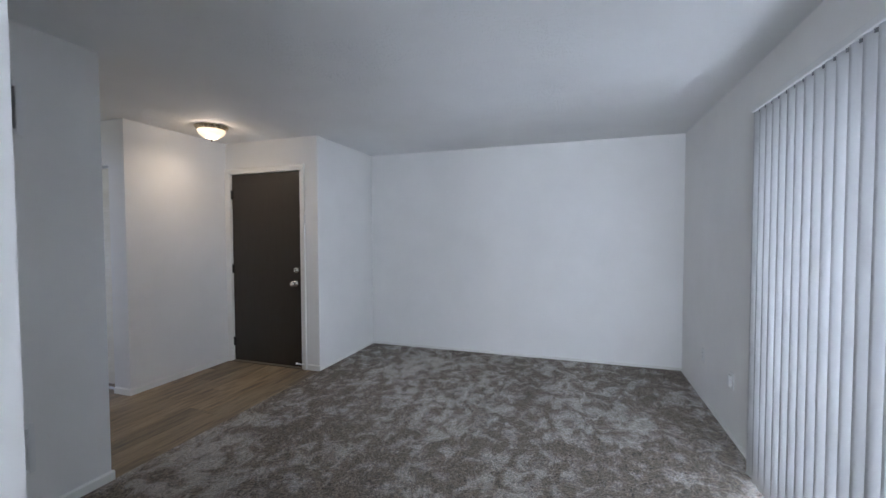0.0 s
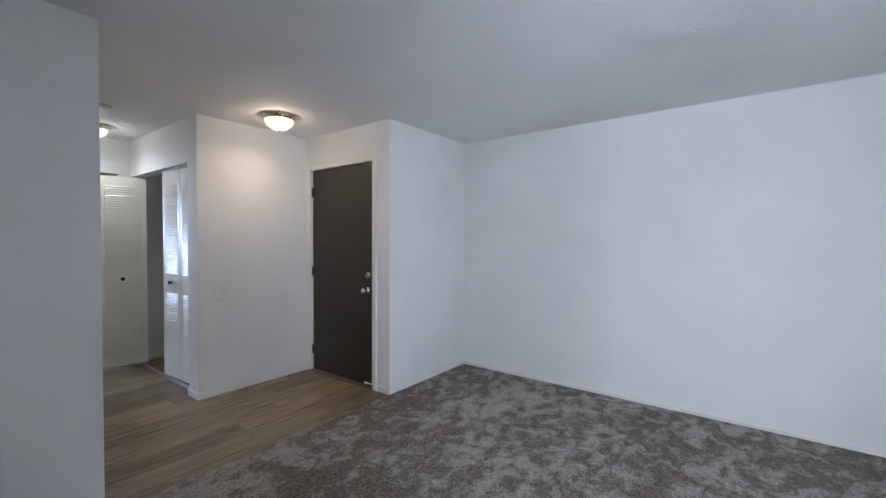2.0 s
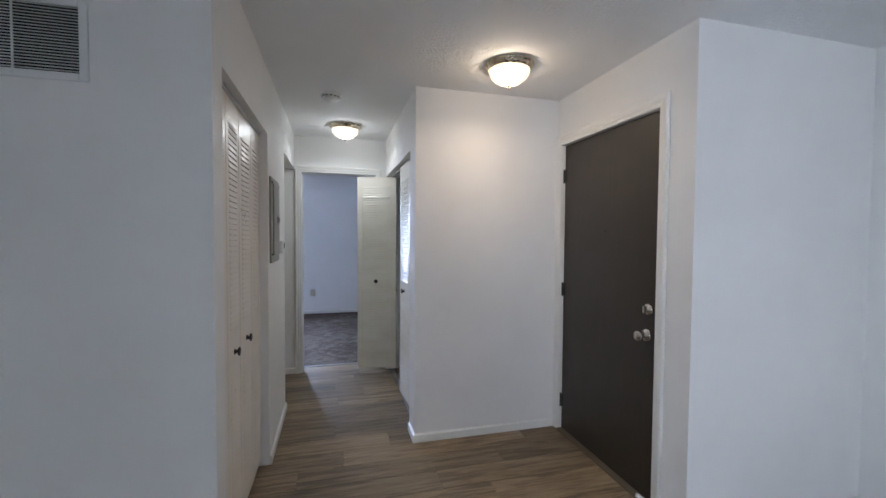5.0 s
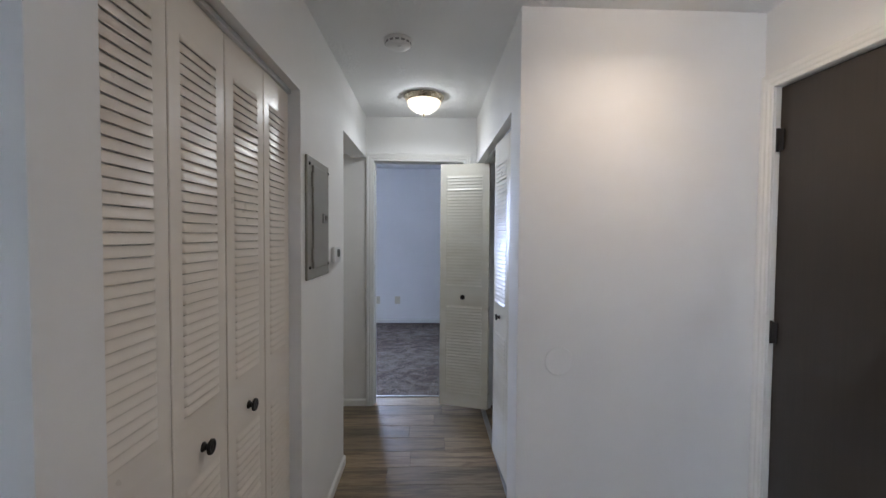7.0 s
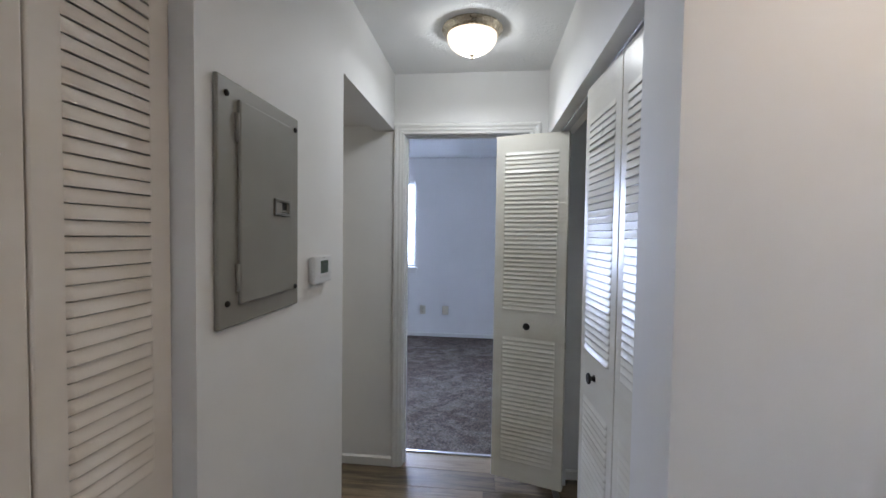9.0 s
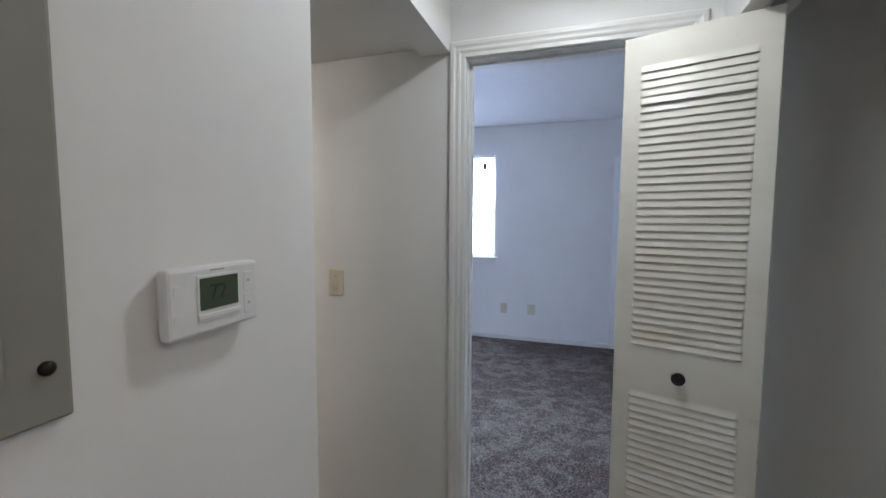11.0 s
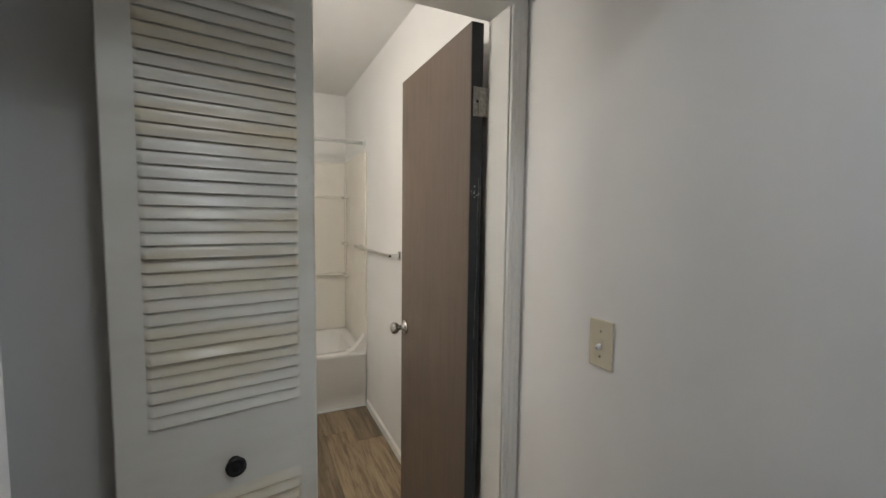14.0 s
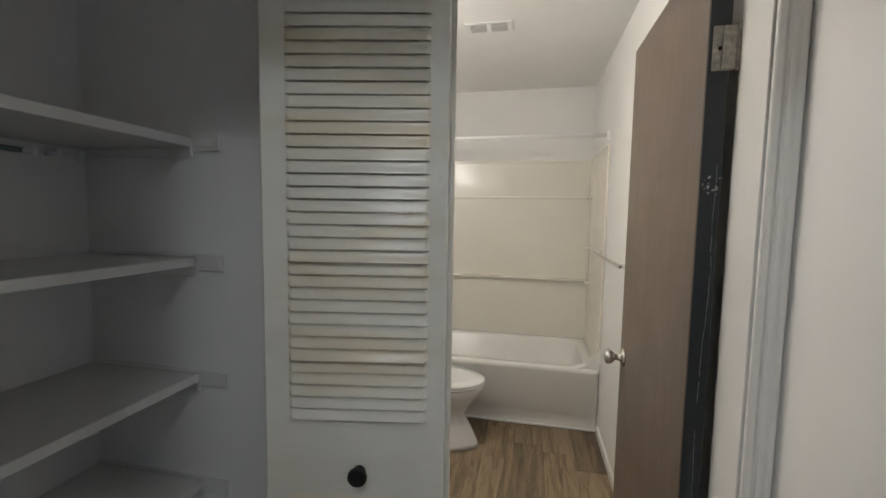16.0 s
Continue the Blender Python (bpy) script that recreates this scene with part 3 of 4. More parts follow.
def bifold_leaf(parent, m, width, height=1.915, stile=0.045, thick=0.028, knob=None, low=0.050, splits=(0.155, 0.835, 1.005, 1.845), proud=0.0044, pitch=0.0241, paint=None, sheet=None):
    """One leaf: a folded steel sheet with two banks of pressed louvres. x runs from its fold along the leaf, -y is its face. splits: louvre banks' feet and heads above the floor."""
    paint = paint or LOUVRE
    bm = bmesh.new()
    a, b, c, d = splits
    top = low + height
    left, right = stile if isinstance(stile, tuple) else (stile, stile)
    round_off = 0.004
    us, vs = (round_off, left, width - right, width - round_off), (low, a, b, c, d, top)
    for i in range(3):
        for k in range(5):
            if i == 1 and k in (1, 3):
                continue
            bm.faces.new([bm.verts.new((x, 0, z)) for x, z in ((us[i], vs[k]), (us[i + 1], vs[k]), (us[i + 1], vs[k + 1]), (us[i], vs[k + 1]))])
    for side, x0 in ((1, 0.0), (-1, width)):
        fold = [(x0 + side * 0.016, thick), (x0, thick)] + [(x0 + side * round_off * (1 - math.cos(t)), round_off * (1 - math.sin(t))) for t in (0, 0.52, 1.05, 1.57)]
        for (xa, ya), (xb, yb) in zip(fold, fold[1:]):
            for k in range(5):
                f = bm.faces.new([bm.verts.new(p) for p in ((xa, ya, vs[k]), (xb, yb, vs[k]), (xb, yb, vs[k + 1]), (xa, ya, vs[k + 1]))])
                f.smooth = ya < thick - 0.001 and yb < round_off + 0.001
    for z in (low, top):
        bm.faces.new([bm.verts.new(p) for p in ((0, round_off, z), (width, round_off, z), (width, thick, z), (0, thick, z))])
        bm.faces.new([bm.verts.new(p) for p in ((round_off, 0, z), (width - round_off, 0, z), (width, round_off, z), (0, round_off, z))])
    bmesh.ops.remove_doubles(bm, verts=bm.verts, dist=1e-5)
    bmesh.ops.recalc_face_normals(bm, faces=bm.faces)
    leaf = mesh_object("leaf", bm, sheet or paint, parent)
    leaf.matrix_local = m
    for z0, z1 in ((a, b), (c, d)):
        count = round((z1 - z0) / pitch)
        step = (z1 - z0) / count
        data = slat_mesh(width - left - right, step, proud, paint)
        for i in range(count):
            slat = new("slat", data)
            slat.parent = leaf
            slat.matrix_local = Matrix.Translation((left, 0, z0 + i * step)) @ Matrix.Diagonal((1, 1.9 if random.random() < 0.02 else random.uniform(0.85, 1.15), 1, 1))
    if knob is not None:
        turned("knob", [(0, 0), (0.013, 0), (0.012, 0.003), (0.008, 0.006), (0.008, 0.012), (0.014, 0.015), (0.0195, 0.018), (0.0190, 0.023), (0.0145, 0.0245), (0.012, 0.0225), (0.007, 0.0230), (0, 0.0245)], BRONZE, pose(knob[0], 0, knob[1], 90), leaf, 20)
    return leaf


def along(a, b):
    """The pose of a leaf from floor point a to b; its face lies to the right of that way."""
    yaw = math.degrees(math.atan2(b[1] - a[1], b[0] - a[0]))
    return pose(a[0], a[1], 0, 0, 0, yaw)


def bifold(label, leaves, **more):
    """leaves: (from, to, knob or None) on the floor plan; faces look to the right of each leaf's way."""
    door = tagged(new("bifold_door"), label, "bifold door")
    x, y = leaves[0][0]
    door.location = (x, y, 0)
    for a, b, knob in leaves:
        a2, b2 = (a[0] - x, a[1] - y), (b[0] - x, b[1] - y)
        bifold_leaf(door, along(a2, b2), math.dist(a, b), knob=knob, **more)
    return door


FURNACE = (0.15, 0.808, 0.978, 1.862)
bifold("closed cream louvred bifold door of the hall closet", [((-2.556, 1.662), (-2.794, 1.664), None), ((-2.797, 1.664), (-3.052, 1.658), (0.125, 0.870))], stile=0.045, splits=FURNACE, proud=0.0048, paint=BEIGE)
bifold("closed cream louvred bifold door of the hall closet", [((-3.056, 1.658), (-3.303, 1.664), (0.125, 0.870)), ((-3.306, 1.664), (-3.552, 1.662), None)], stile=0.045, splits=FURNACE, proud=0.0048, paint=BEIGE)
bifold("cream louvred bifold door folded nearly shut", [((-4.083, 2.652), (-3.806, 2.664), None), ((-4.430, 2.632), (-4.087, 2.652), (0.165, 0.93))], stile=0.045)
bifold("cream louvred bifold door folded fully open", [((-5.140, 2.312), (-5.020, 2.685), (0.190, 0.925)), ((-5.065, 2.700), (-5.180, 2.330), None)], stile=0.050, splits=(0.155, 0.857, 1.005, 1.877))
LINEN = (0.15, 0.866, 1.022, 1.845)
bifold("yellowed cream louvred linen closet door folded open", [((-4.262, 1.030), (-4.616, 0.965), (0.190, 0.917)), ((-4.616, 0.905), (-4.256, 0.962), None)], stile=(0.050, 0.036), splits=LINEN, proud=0.0056, paint=STAINED, sheet=LOUVRE)
bifold("white louvred bedroom closet door folded open", [((-8.392, 2.550), (-8.325, 2.968), (0.21, 0.905))], height=2.025, stile=0.055, low=0.035, splits=(0.17, 0.85, 1.03, 1.965), proud=0.009, paint=WHITELOUVRE)
bifold("white louvred bedroom closet door folded open", [((-6.585, 2.52), (-6.515, 2.92), None), ((-6.555, 2.92), (-6.625, 2.52), None)], stile=0.06, paint=WHITELOUVRE)

# overhead and floor tracks of the closets
for name, lo, hi in (("closet_track", (-5.16, 2.655, 1.975), (-3.805, 2.69, 1.9845)), ("closet_track", (-3.55, 1.645, 1.962), (-2.56, 1.675, 1.979)), ("closet_track", (-4.262, 0.87, 2.042), (-4.232, 1.58, 2.0595))):
    bm = bmesh.new()
    add_box(bm, lo, hi, 0.002)
    tagged(mesh_object(name, bm, ALUMINIUM), "thin grey metal overhead closet door track", "door track")
tagged(boxes("floor_track", [((-5.16, 2.650, 0.001), (-3.805, 2.658, 0.009)), ((-5.16, 2.676, 0.001), (-3.805, 2.684, 0.009)), ((-5.16, 2.658, 0.001), (-3.805, 2.676, 0.003))], ALUMINIUM), "grey metal closet track on the floor", "door track")
tagged(box("carpet_strip", (-5.428, 1.70, 0.0), (-5.404, 2.60, 0.009), ALUMINIUM, None, 0.003), "narrow metal strip between carpet and planks", "threshold", kind="structure")


# ---- lamps and ceiling things ----
def flush_lamp(x, y, z, label):
    lamp = tagged(new("ceiling_lamp"), label, "ceiling lamp", "flush ceiling lamps")
    lamp.location = (x, y, z)
    turned("canopy", [(0, -0.001), (0.137, -0.001), (0.139, -0.008), (0.135, -0.013), (0.129, -0.017), (0.129, -0.023), (0.122, -0.029), (0.117, -0.036), (0.112, -0.030), (0, -0.030)], BRASS, Matrix(), lamp, 40)
    bm = bmesh.new()
    steps = 72
    prof = [(0.112, -0.032), (0.112, -0.048), (0.106, -0.064), (0.094, -0.080), (0.074, -0.096), (0.048, -0.109), (0.024, -0.117), (0.012, -0.119)]
    rings = []
    for r, h in prof:
        rings.append([bm.verts.new(((r + 0.0014 * (i % 2) * (r > 0.02)) * math.cos(2 * math.pi * i / steps), (r + 0.0014 * (i % 2) * (r > 0.02)) * math.sin(2 * math.pi * i / steps), h)) for i in range(steps)])
    for a, b in zip(rings, rings[1:]):
        for i in range(steps):
            bm.faces.new((a[i], a[(i + 1) % steps], b[(i + 1) % steps], b[i]))
    shade = mesh_object("shade", bm, LAMPGLASS, lamp)
    shade.visible_shadow = False
    tagged(shade, "ribbed glowing glass bowl")
    turned("finial", [(0, -0.140), (0.004, -0.137), (0.007, -0.131), (0.004, -0.126), (0.010, -0.122), (0.014, -0.1185), (0, -0.117)], plain("dark_brass", (0.22, 0.17, 0.10), 0.3, 1.0), Matrix(), lamp, 16)
    return lamp


lamp = flush_lamp(-3.13, 3.05, 2.36, "lit flush ceiling lamp with brass rim and ribbed glass bowl")
copy_thing(lamp, pose(-4.735, 2.183, 2.36))

smoke = tagged(new("smoke_alarm"), "round white smoke alarm on the hall ceiling", "smoke alarm")
smoke.location = (-3.925, 2.068, 2.36)
turned("body", [(0, -0.001), (0.070, -0.001), (0.070, -0.010), (0.064, -0.014), (0.062, -0.028), (0.052, -0.036), (0.030, -0.038), (0, -0.038)], WHITEPLASTIC, Matrix(), smoke, 32)
bm = bmesh.new()
for i in range(14):
    a = 2 * math.pi * i / 14
    add_box(bm, (0.0605, -0.009, -0.026), (0.0640, 0.009, -0.017), 0, 0, Matrix.Rotation(a, 4, "Z"))
tagged(mesh_object("vent_slot", bm, plain("slot_shadow", (0.30, 0.30, 0.30), 0.6), smoke), kind="stuff")
turned("test_button", [(0, -0.041), (0.010, -0.041), (0.011, -0.037), (0, -0.037)], WHITEPLASTIC, pose(0.02, 0.01, 0), smoke, 16)


# ---- wall registers ----
def register(label, y0, y1, z0, z1, bars):
    """White steel grille on the wall that faces +x at x -2.435."""
    x = -2.435
    ob = tagged(new("wall_register"), label, "air vent", "wall vents")
    ob.location = (x, (y0 + y1) / 2, z0)
    h, w = z1 - z0, (y1 - y0) / 2
    bm = bmesh.new()
    f = 0.024
    for lo, hi in (((0.0005, -w, 0), (0.008, -w + f, h)), ((0.0005, w - f, 0), (0.008, w, h)), ((0.0005, -w + f, 0), (0.008, w - f, f)), ((0.0005, -w + f, h - f), (0.008, w - f, h))):
        add_box(bm, lo, hi, 0.002)
    mesh_object("frame", bm, WHITEPLASTIC, ob)
    # Flat black sheet on the wall; the duct's shade is put into its colour.
    box("duct_shade", (0.0006, -w + f, f), (0.0015, w - f, h - f), SHADEDSLOT, ob)
    bm = bmesh.new()
    add_box(bm, (-0.0004, -w + f, -0.0040), (0.0004, w - f, 0.0040), 0, 0, Matrix.Rotation(radians(-50), 4, "Y"))
    bar = mesh_object("slat", bm, WHITEPLASTIC, ob)
    bar.location = (0.006, 0, f + 0.5 * (h - 2 * f) / bars)
    for i in range(1, bars):
        again = new("slat", bar.data)
        again.parent = ob
        again.location = (0.006, 0, f + (i + 0.5) * (h - 2 * f) / bars)
    bm = bmesh.new()
    rod(bm, (0.004, 0, f), (0.004, 0, h - f), 0.003, 8)
    for z in (f / 2, h - f / 2):
        rod(bm, (0.008, 0, z), (0.0095, 0, z), 0.004, 8)
    mesh_object("divider", bm, WHITEPLASTIC, ob)
    return ob


register("white steel return-air grille high on the wall", 1.005, 1.378, 1.843, 2.086, 22)
register("white steel return-air grille low on the wall", 1.005, 1.378, 0.242, 0.482, 22)


# ---- electric things ----
def screw(bm, x, y, z, r=0.003):
    rod(bm, (x, y, z), (x, y + 0.001, z), r, 8)


def plate(name, label, category, m, mat, w=0.070, h=0.115, kind="outlet", group=""):
    """A cover plate; it lies in x-z and faces +y of m."""
    ob = tagged(new(name), label, category, group)
    ob.matrix_world = m
    box("cover", (-w / 2, 0.0005, -h / 2), (w / 2, 0.006, h / 2), mat, ob, 0.0022)
    bm = bmesh.new()
    if kind == "switch":
        box("slot", (-0.006, 0.0055, -0.013), (0.006, 0.0075, 0.013), mat, ob, 0.001)
        lever = box("toggle", (-0.0042, 0.004, -0.006), (0.0042, 0.020, 0.004), WHITEPLASTIC, ob, 0.0015)
        lever.matrix_local = pose(0, 0, 0, -25)
        screw(bm, 0, 0.006, 0.030)
        screw(bm, 0, 0.006, -0.030)
        tagged(mesh_object("screw", bm, NICKEL, ob), kind="stuff")
    elif kind == "outlet":
        for z in (0.020, -0.020):
            turned("socket", [(0, 0), (0.0165, 0), (0.0160, 0.002), (0, 0.002)], mat, pose(0, 0.006, z, -90), ob, 20)
            for dx in (-0.006, 0.006):
                add_box(bm, (dx - 0.001, 0.0075, z - 0.001), (dx + 0.001, 0.0084, z + 0.008))
            add_box(bm, (-0.002, 0.0075, z - 0.010), (0.002, 0.0084, z - 0.006))
        tagged(mesh_object("hole", bm, SHADEDSLOT, ob), kind="stuff")
    else:
        screw(bm, 0, 0.006, 0.042)
        screw(bm, 0, 0.006, -0.042)
        tagged(mesh_object("screw", bm, mat, ob), kind="stuff")
    return ob


plate("light_switch", "almond toggle light switch on the alcove wall", "light switch", pose(-5.235, 1.199, 1.128, 0, 0, -90), ALMOND, kind="switch")
plate("wall_outlet", "almond duplex outlet on the bedroom wall", "outlet", pose(-8.412, 1.405, 0.37, 0, 0, -90), ALMOND, 0.075, 0.118)
plate("blank_cover", "almond blank cover plate on the bedroom wall", "cover plate", pose(-8.412, 1.72, 0.37, 0, 0, -90), ALMOND, 0.085, 0.118, kind="blank")
plate("wall_outlet", "white duplex outlet on the living room wall", "outlet", pose(1.02, 4.04, 0.365, 0, 0, 90), WHITEPLASTIC)
plate("wall_outlet", "white outlet with a plugged adapter", "outlet", pose(1.02, 3.36, 0.385, 0, 0, 90), WHITEPLASTIC)
tagged(box("plug_adapter", (0.992, 3.338, 0.345), (1.011, 3.378, 0.425), WHITEPLASTIC, None, 0.005), "white plastic plug adapter in the wall outlet", "adapter")

# round patch of filler on the entry wall
patch = tagged(turned("wall_patch", [(0, 0), (0.062, 0), (0.060, 0.0022), (0.057, 0.0012), (0, 0.0014)], WALL, pose(-3.607, 2.785, 0.872, 0, 90, 0), None, 40), "round painted-over cover on the entry wall", "cover plate")

# two old screw anchors left in the recess wall
for y in (3.755, 3.790):
    tagged(turned("wall_anchor", [(0, 0), (0.006, 0), (0.0055, 0.0015), (0.003, 0.001), (0, 0.0006)], WHITEPLASTIC, pose(-2.44, y, 1.098, 0, 90, 0), None, 12), "small painted screw anchor in the wall", "wall anchor", "old wall anchors")

# electric panel on the hall wall, facing +y
panel = tagged(new("electric_panel"), "grey steel electric panel with closed door", "electric panel")
panel.location = (-3.781, 1.71, 1.213)
boxes("frame", [((-0.178, 0.0006, 0), (0.178, 0.012, 0.527))], GREYSTEEL, panel, 0.004)
bm = bmesh.new()
add_box(bm, (-0.126, 0.012, 0.046), (0.113, 0.021, 0.492), 0.004)
mesh_object("door", bm, GREYSTEEL, panel)
bm = bmesh.new()
rod(bm, (0.117, 0.016, 0.075), (0.117, 0.016, 0.135), 0.005, 10)
mesh_object("hinge", bm, GREYSTEEL, panel)
bm = bmesh.new()
rod(bm, (0.117, 0.016, 0.40), (0.117, 0.016, 0.46), 0.005, 10)
mesh_object("hinge", bm, GREYSTEEL, panel)
boxes("latch", [((-0.104, 0.0205, 0.283), (-0.025, 0.0265, 0.291)), ((-0.104, 0.0205, 0.248), (-0.025, 0.0265, 0.256)), ((-0.104, 0.0205, 0.256), (-0.097, 0.0265, 0.283)), ((-0.032, 0.0205, 0.256), (-0.025, 0.0265, 0.283))], plain("latch_enamel", (0.20, 0.20, 0.185), 0.4), panel, 0.0015)
box("latch_recess", (-0.0645, 0.0205, 0.2565), (-0.0325, 0.0235, 0.2825), GREYSTEEL, panel, 0.001)
box("latch_slot", (-0.0965, 0.0205, 0.2565), (-0.065, 0.0216, 0.2825), SHADEDSLOT, panel)
boxes("finger_pull", [((-0.0955, 0.0214, 0.258), (-0.088, 0.0245, 0.281)), ((-0.090, 0.0214, 0.258), (-0.066, 0.0235, 0.263))], GREYSTEEL, panel, 0.0008)
bm = bmesh.new()
for dx in (-0.157, 0.150):
    for z in (0.053, 0.493):
        lathe(bm, [(0, 0.006), (0.004, 0.006), (0.007, 0.003), (0.007, 0)], 12, pose(dx, 0.012, z, -90))
bmesh.ops.recalc_face_normals(bm, faces=bm.faces)
tagged(mesh_object("screw", bm, BRONZE, panel), kind="stuff")

# thermostat, facing +y
thermostat = tagged(new("thermostat"), "white digital thermostat with a green display", "thermostat")
thermostat.location = (-4.118, 1.71, 1.300)
thermostat.scale = (0.945, 0.945, 0.945)
box("base", (-0.070, 0.0005, -0.041), (0.070, 0.009, 0.041), WHITEPLASTIC, thermostat, 0.003)
box("body", (-0.075, 0.008, -0.046), (0.075, 0.026, 0.046), WHITEPLASTIC, thermostat, 0.005)
box("bezel", (-0.037, 0.0255, -0.030), (0.034, 0.0275, 0.034), WHITEPLASTIC, thermostat, 0.0012)
box("display", (-0.033, 0.027, -0.013), (0.030, 0.0285, 0.030), LCD, thermostat)
box("lid_edge", (-0.037, 0.026, -0.026), (0.034, 0.0290, -0.019), WHITEPLASTIC, thermostat, 0.001)
for dx, dz, half_w, half_h in ((-0.055, 0.016, 0.009, 0.0145), (-0.055, -0.018, 0.009, 0.0145), (0.062, 0.018, 0.005, 0.006), (0.062, -0.020, 0.005, 0.006)):
    box("button", (dx - half_w, 0.0255, dz - half_h), (dx + half_w, 0.0267, dz + half_h), WHITEPLASTIC, thermostat, 0.0006)
for dz in (0.017, -0.017):
    box("arrow", (-0.0575, 0.0264, dz - 0.002), (-0.0525, 0.0269, dz + 0.002), plain("arrow_grey", (0.5, 0.5, 0.52), 0.5), thermostat)
box("name_plate", (-0.012, 0.0258, 0.0385), (0.012, 0.0262, 0.0410), plain("print_grey", (0.45, 0.45, 0.47), 0.5), thermostat)


def writing(name, body, size, m, mat, parent=None, depth=0.0002):
    data = bpy.data.curves.new(name, "FONT")
    data.body, data.size, data.extrude = body, size, depth
    data.align_x, data.align_y = "CENTER", "CENTER"
    data.materials.append(mat)
    ob = new(name, data)
    ob.parent = parent
    ob.matrix_local = m
    return ob


writing("reading", "72", 0.029, pose(0.001, 0.0287, 0.009, 90, 0, 180), LCDINK, thermostat)


# ---- vertical blinds over the sliding door ----
blind = tagged(new("vertical_blind"), "closed white vertical blinds over the sliding door", "vertical blinds")
blind.location = (0.955, 2.82, 0)
bm = bmesh.new()
add_box(bm, (-0.022, -1.93, 2.034), (0.022, 0.050, 2.064), 0.003)
add_box(bm, (0.021, -1.93, 2.050), (0.0645, 0.050, 2.0635))
mesh_object("head_rail", bm, WHITEPLASTIC, blind)
bm = bmesh.new()
steps = 6
vane_w = 0.089
outer = [(-vane_w / 2 + vane_w * i / steps, 0.0080 * (1 - (2 * i / steps - 1) ** 2)) for i in range(steps + 1)]
zs = (0.028, 2.030)
around = outer + [(u, d - 0.0010) for u, d in reversed(outer)]
lower, upper = [[bm.verts.new((u, d, z)) for u, d in around] for z in zs]
for i in range(len(around)):
    k = (i + 1) % len(around)
    f = bm.faces.new((lower[i], lower[k], upper[k], upper[i]))
    f.smooth = i != steps and k != 0
bm.faces.new(upper)
bm.faces.new(lower[::-1])
bmesh.ops.recalc_face_normals(bm, faces=bm.faces)
vane_data = bpy.data.meshes.new("vane")
bm.to_mesh(vane_data)
bm.free()
vane_data.materials.append(VANE)
bm = bmesh.new()
add_box(bm, (-0.008, -0.010, 2.018), (0.008, 0.010, 2.034), 0.002)
add_box(bm, (-0.026, -0.006, 2.010), (0.026, 0.001, 2.022), 0.001)
carrier_data = bpy.data.meshes.new("carrier")
bm.to_mesh(carrier_data)
bm.free()
carrier_data.materials.append(plain("carrier_plastic", (0.22, 0.22, 0.23), 0.4))
for i in range(25):
    turn = VANE_TURN + random.uniform(-0.5, 0.5)
    vane = new("vane", vane_data)
    vane.parent = blind
    vane.matrix_local = pose(random.uniform(-0.0006, 0.0006), -0.020 - i * 0.0755, 0, 0, 0, 90 + turn)
    carrier = new("carrier", carrier_data)
    carrier.parent = blind
    carrier.matrix_local = pose(0, -0.020 - i * 0.0755, 0, 0, 0, 90 + turn)

# sliding glass door behind the blinds
slider = tagged(new("window_slider"), "white framed sliding glass door behind the blinds", "sliding door", kind="structure")
slider.location = (1.08, 1.87, 0)
FRAMEWHITE = plain("white_vinyl_frame", (0.75, 0.75, 0.74), 0.4)
boxes("frame", [((-0.05, -0.918, 0.0), (0.05, 0.918, 0.035)), ((-0.05, -0.918, 1.96), (0.05, 0.918, 1.998)), ((-0.05, -0.918, 0.035), (0.05, -0.875, 1.96)), ((-0.05, 0.875, 0.035), (0.05, 0.918, 1.96)), ((-0.03, -0.04, 0.035), (0.03, 0.04, 1.96))], FRAMEWHITE, slider, 0.002)
for y0, y1, dx in ((-0.875, -0.04, -0.012), (0.04, 0.875, 0.012)):
    pane = box("pane", (dx - 0.003, y0, 0.035), (dx + 0.003, y1, 1.96), GLASS, slider)
    pane.visible_shadow = False


# ---- unseen window added in the wall behind ----
back = tagged(new("window_living_back"), "unseen white framed window added to the living room's rear wall", "window", kind="structure")
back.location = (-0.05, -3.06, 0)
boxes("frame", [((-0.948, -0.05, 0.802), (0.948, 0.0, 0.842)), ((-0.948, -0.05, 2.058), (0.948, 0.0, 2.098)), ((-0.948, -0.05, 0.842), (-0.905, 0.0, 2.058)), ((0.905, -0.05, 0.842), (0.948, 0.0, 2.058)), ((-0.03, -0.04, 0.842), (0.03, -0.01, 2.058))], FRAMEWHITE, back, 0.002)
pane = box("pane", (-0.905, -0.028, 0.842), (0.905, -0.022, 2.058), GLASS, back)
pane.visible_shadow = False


# ---- bedroom window with mini blind ----
win = tagged(new("window_bedroom"), "white bedroom window with half-open mini blind", "window", kind="structure")
win.location = (-8.46, 0.5415, 0)
boxes("frame", [((-0.05, -0.74, 0.967), (0.0, 0.74, 1.005)), ((-0.05, -0.74, 2.10), (0.0, 0.74, 2.138)), ((-0.05, -0.74, 1.005), (0.0, -0.70, 2.10)), ((-0.05, 0.70, 1.005), (0.0, 0.74, 2.10)), ((-0.04, -0.03, 1.005), (-0.01, 0.03, 2.10))], FRAMEWHITE, win, 0.002)
pane = box("pane", (-0.028, -0.70, 1.005), (-0.022, 0.70, 2.10), GLASS, win)
pane.visible_shadow = False
tagged(boxes("window_sill", [((-8.4115, -0.24, 0.935), (-8.375, 1.325, 0.962)), ((-8.4115, -0.225, 0.88), (-8.400, 1.31, 0.935))], TRIM, None, 0.004), "white painted window sill with apron", "window sill", kind="structure")
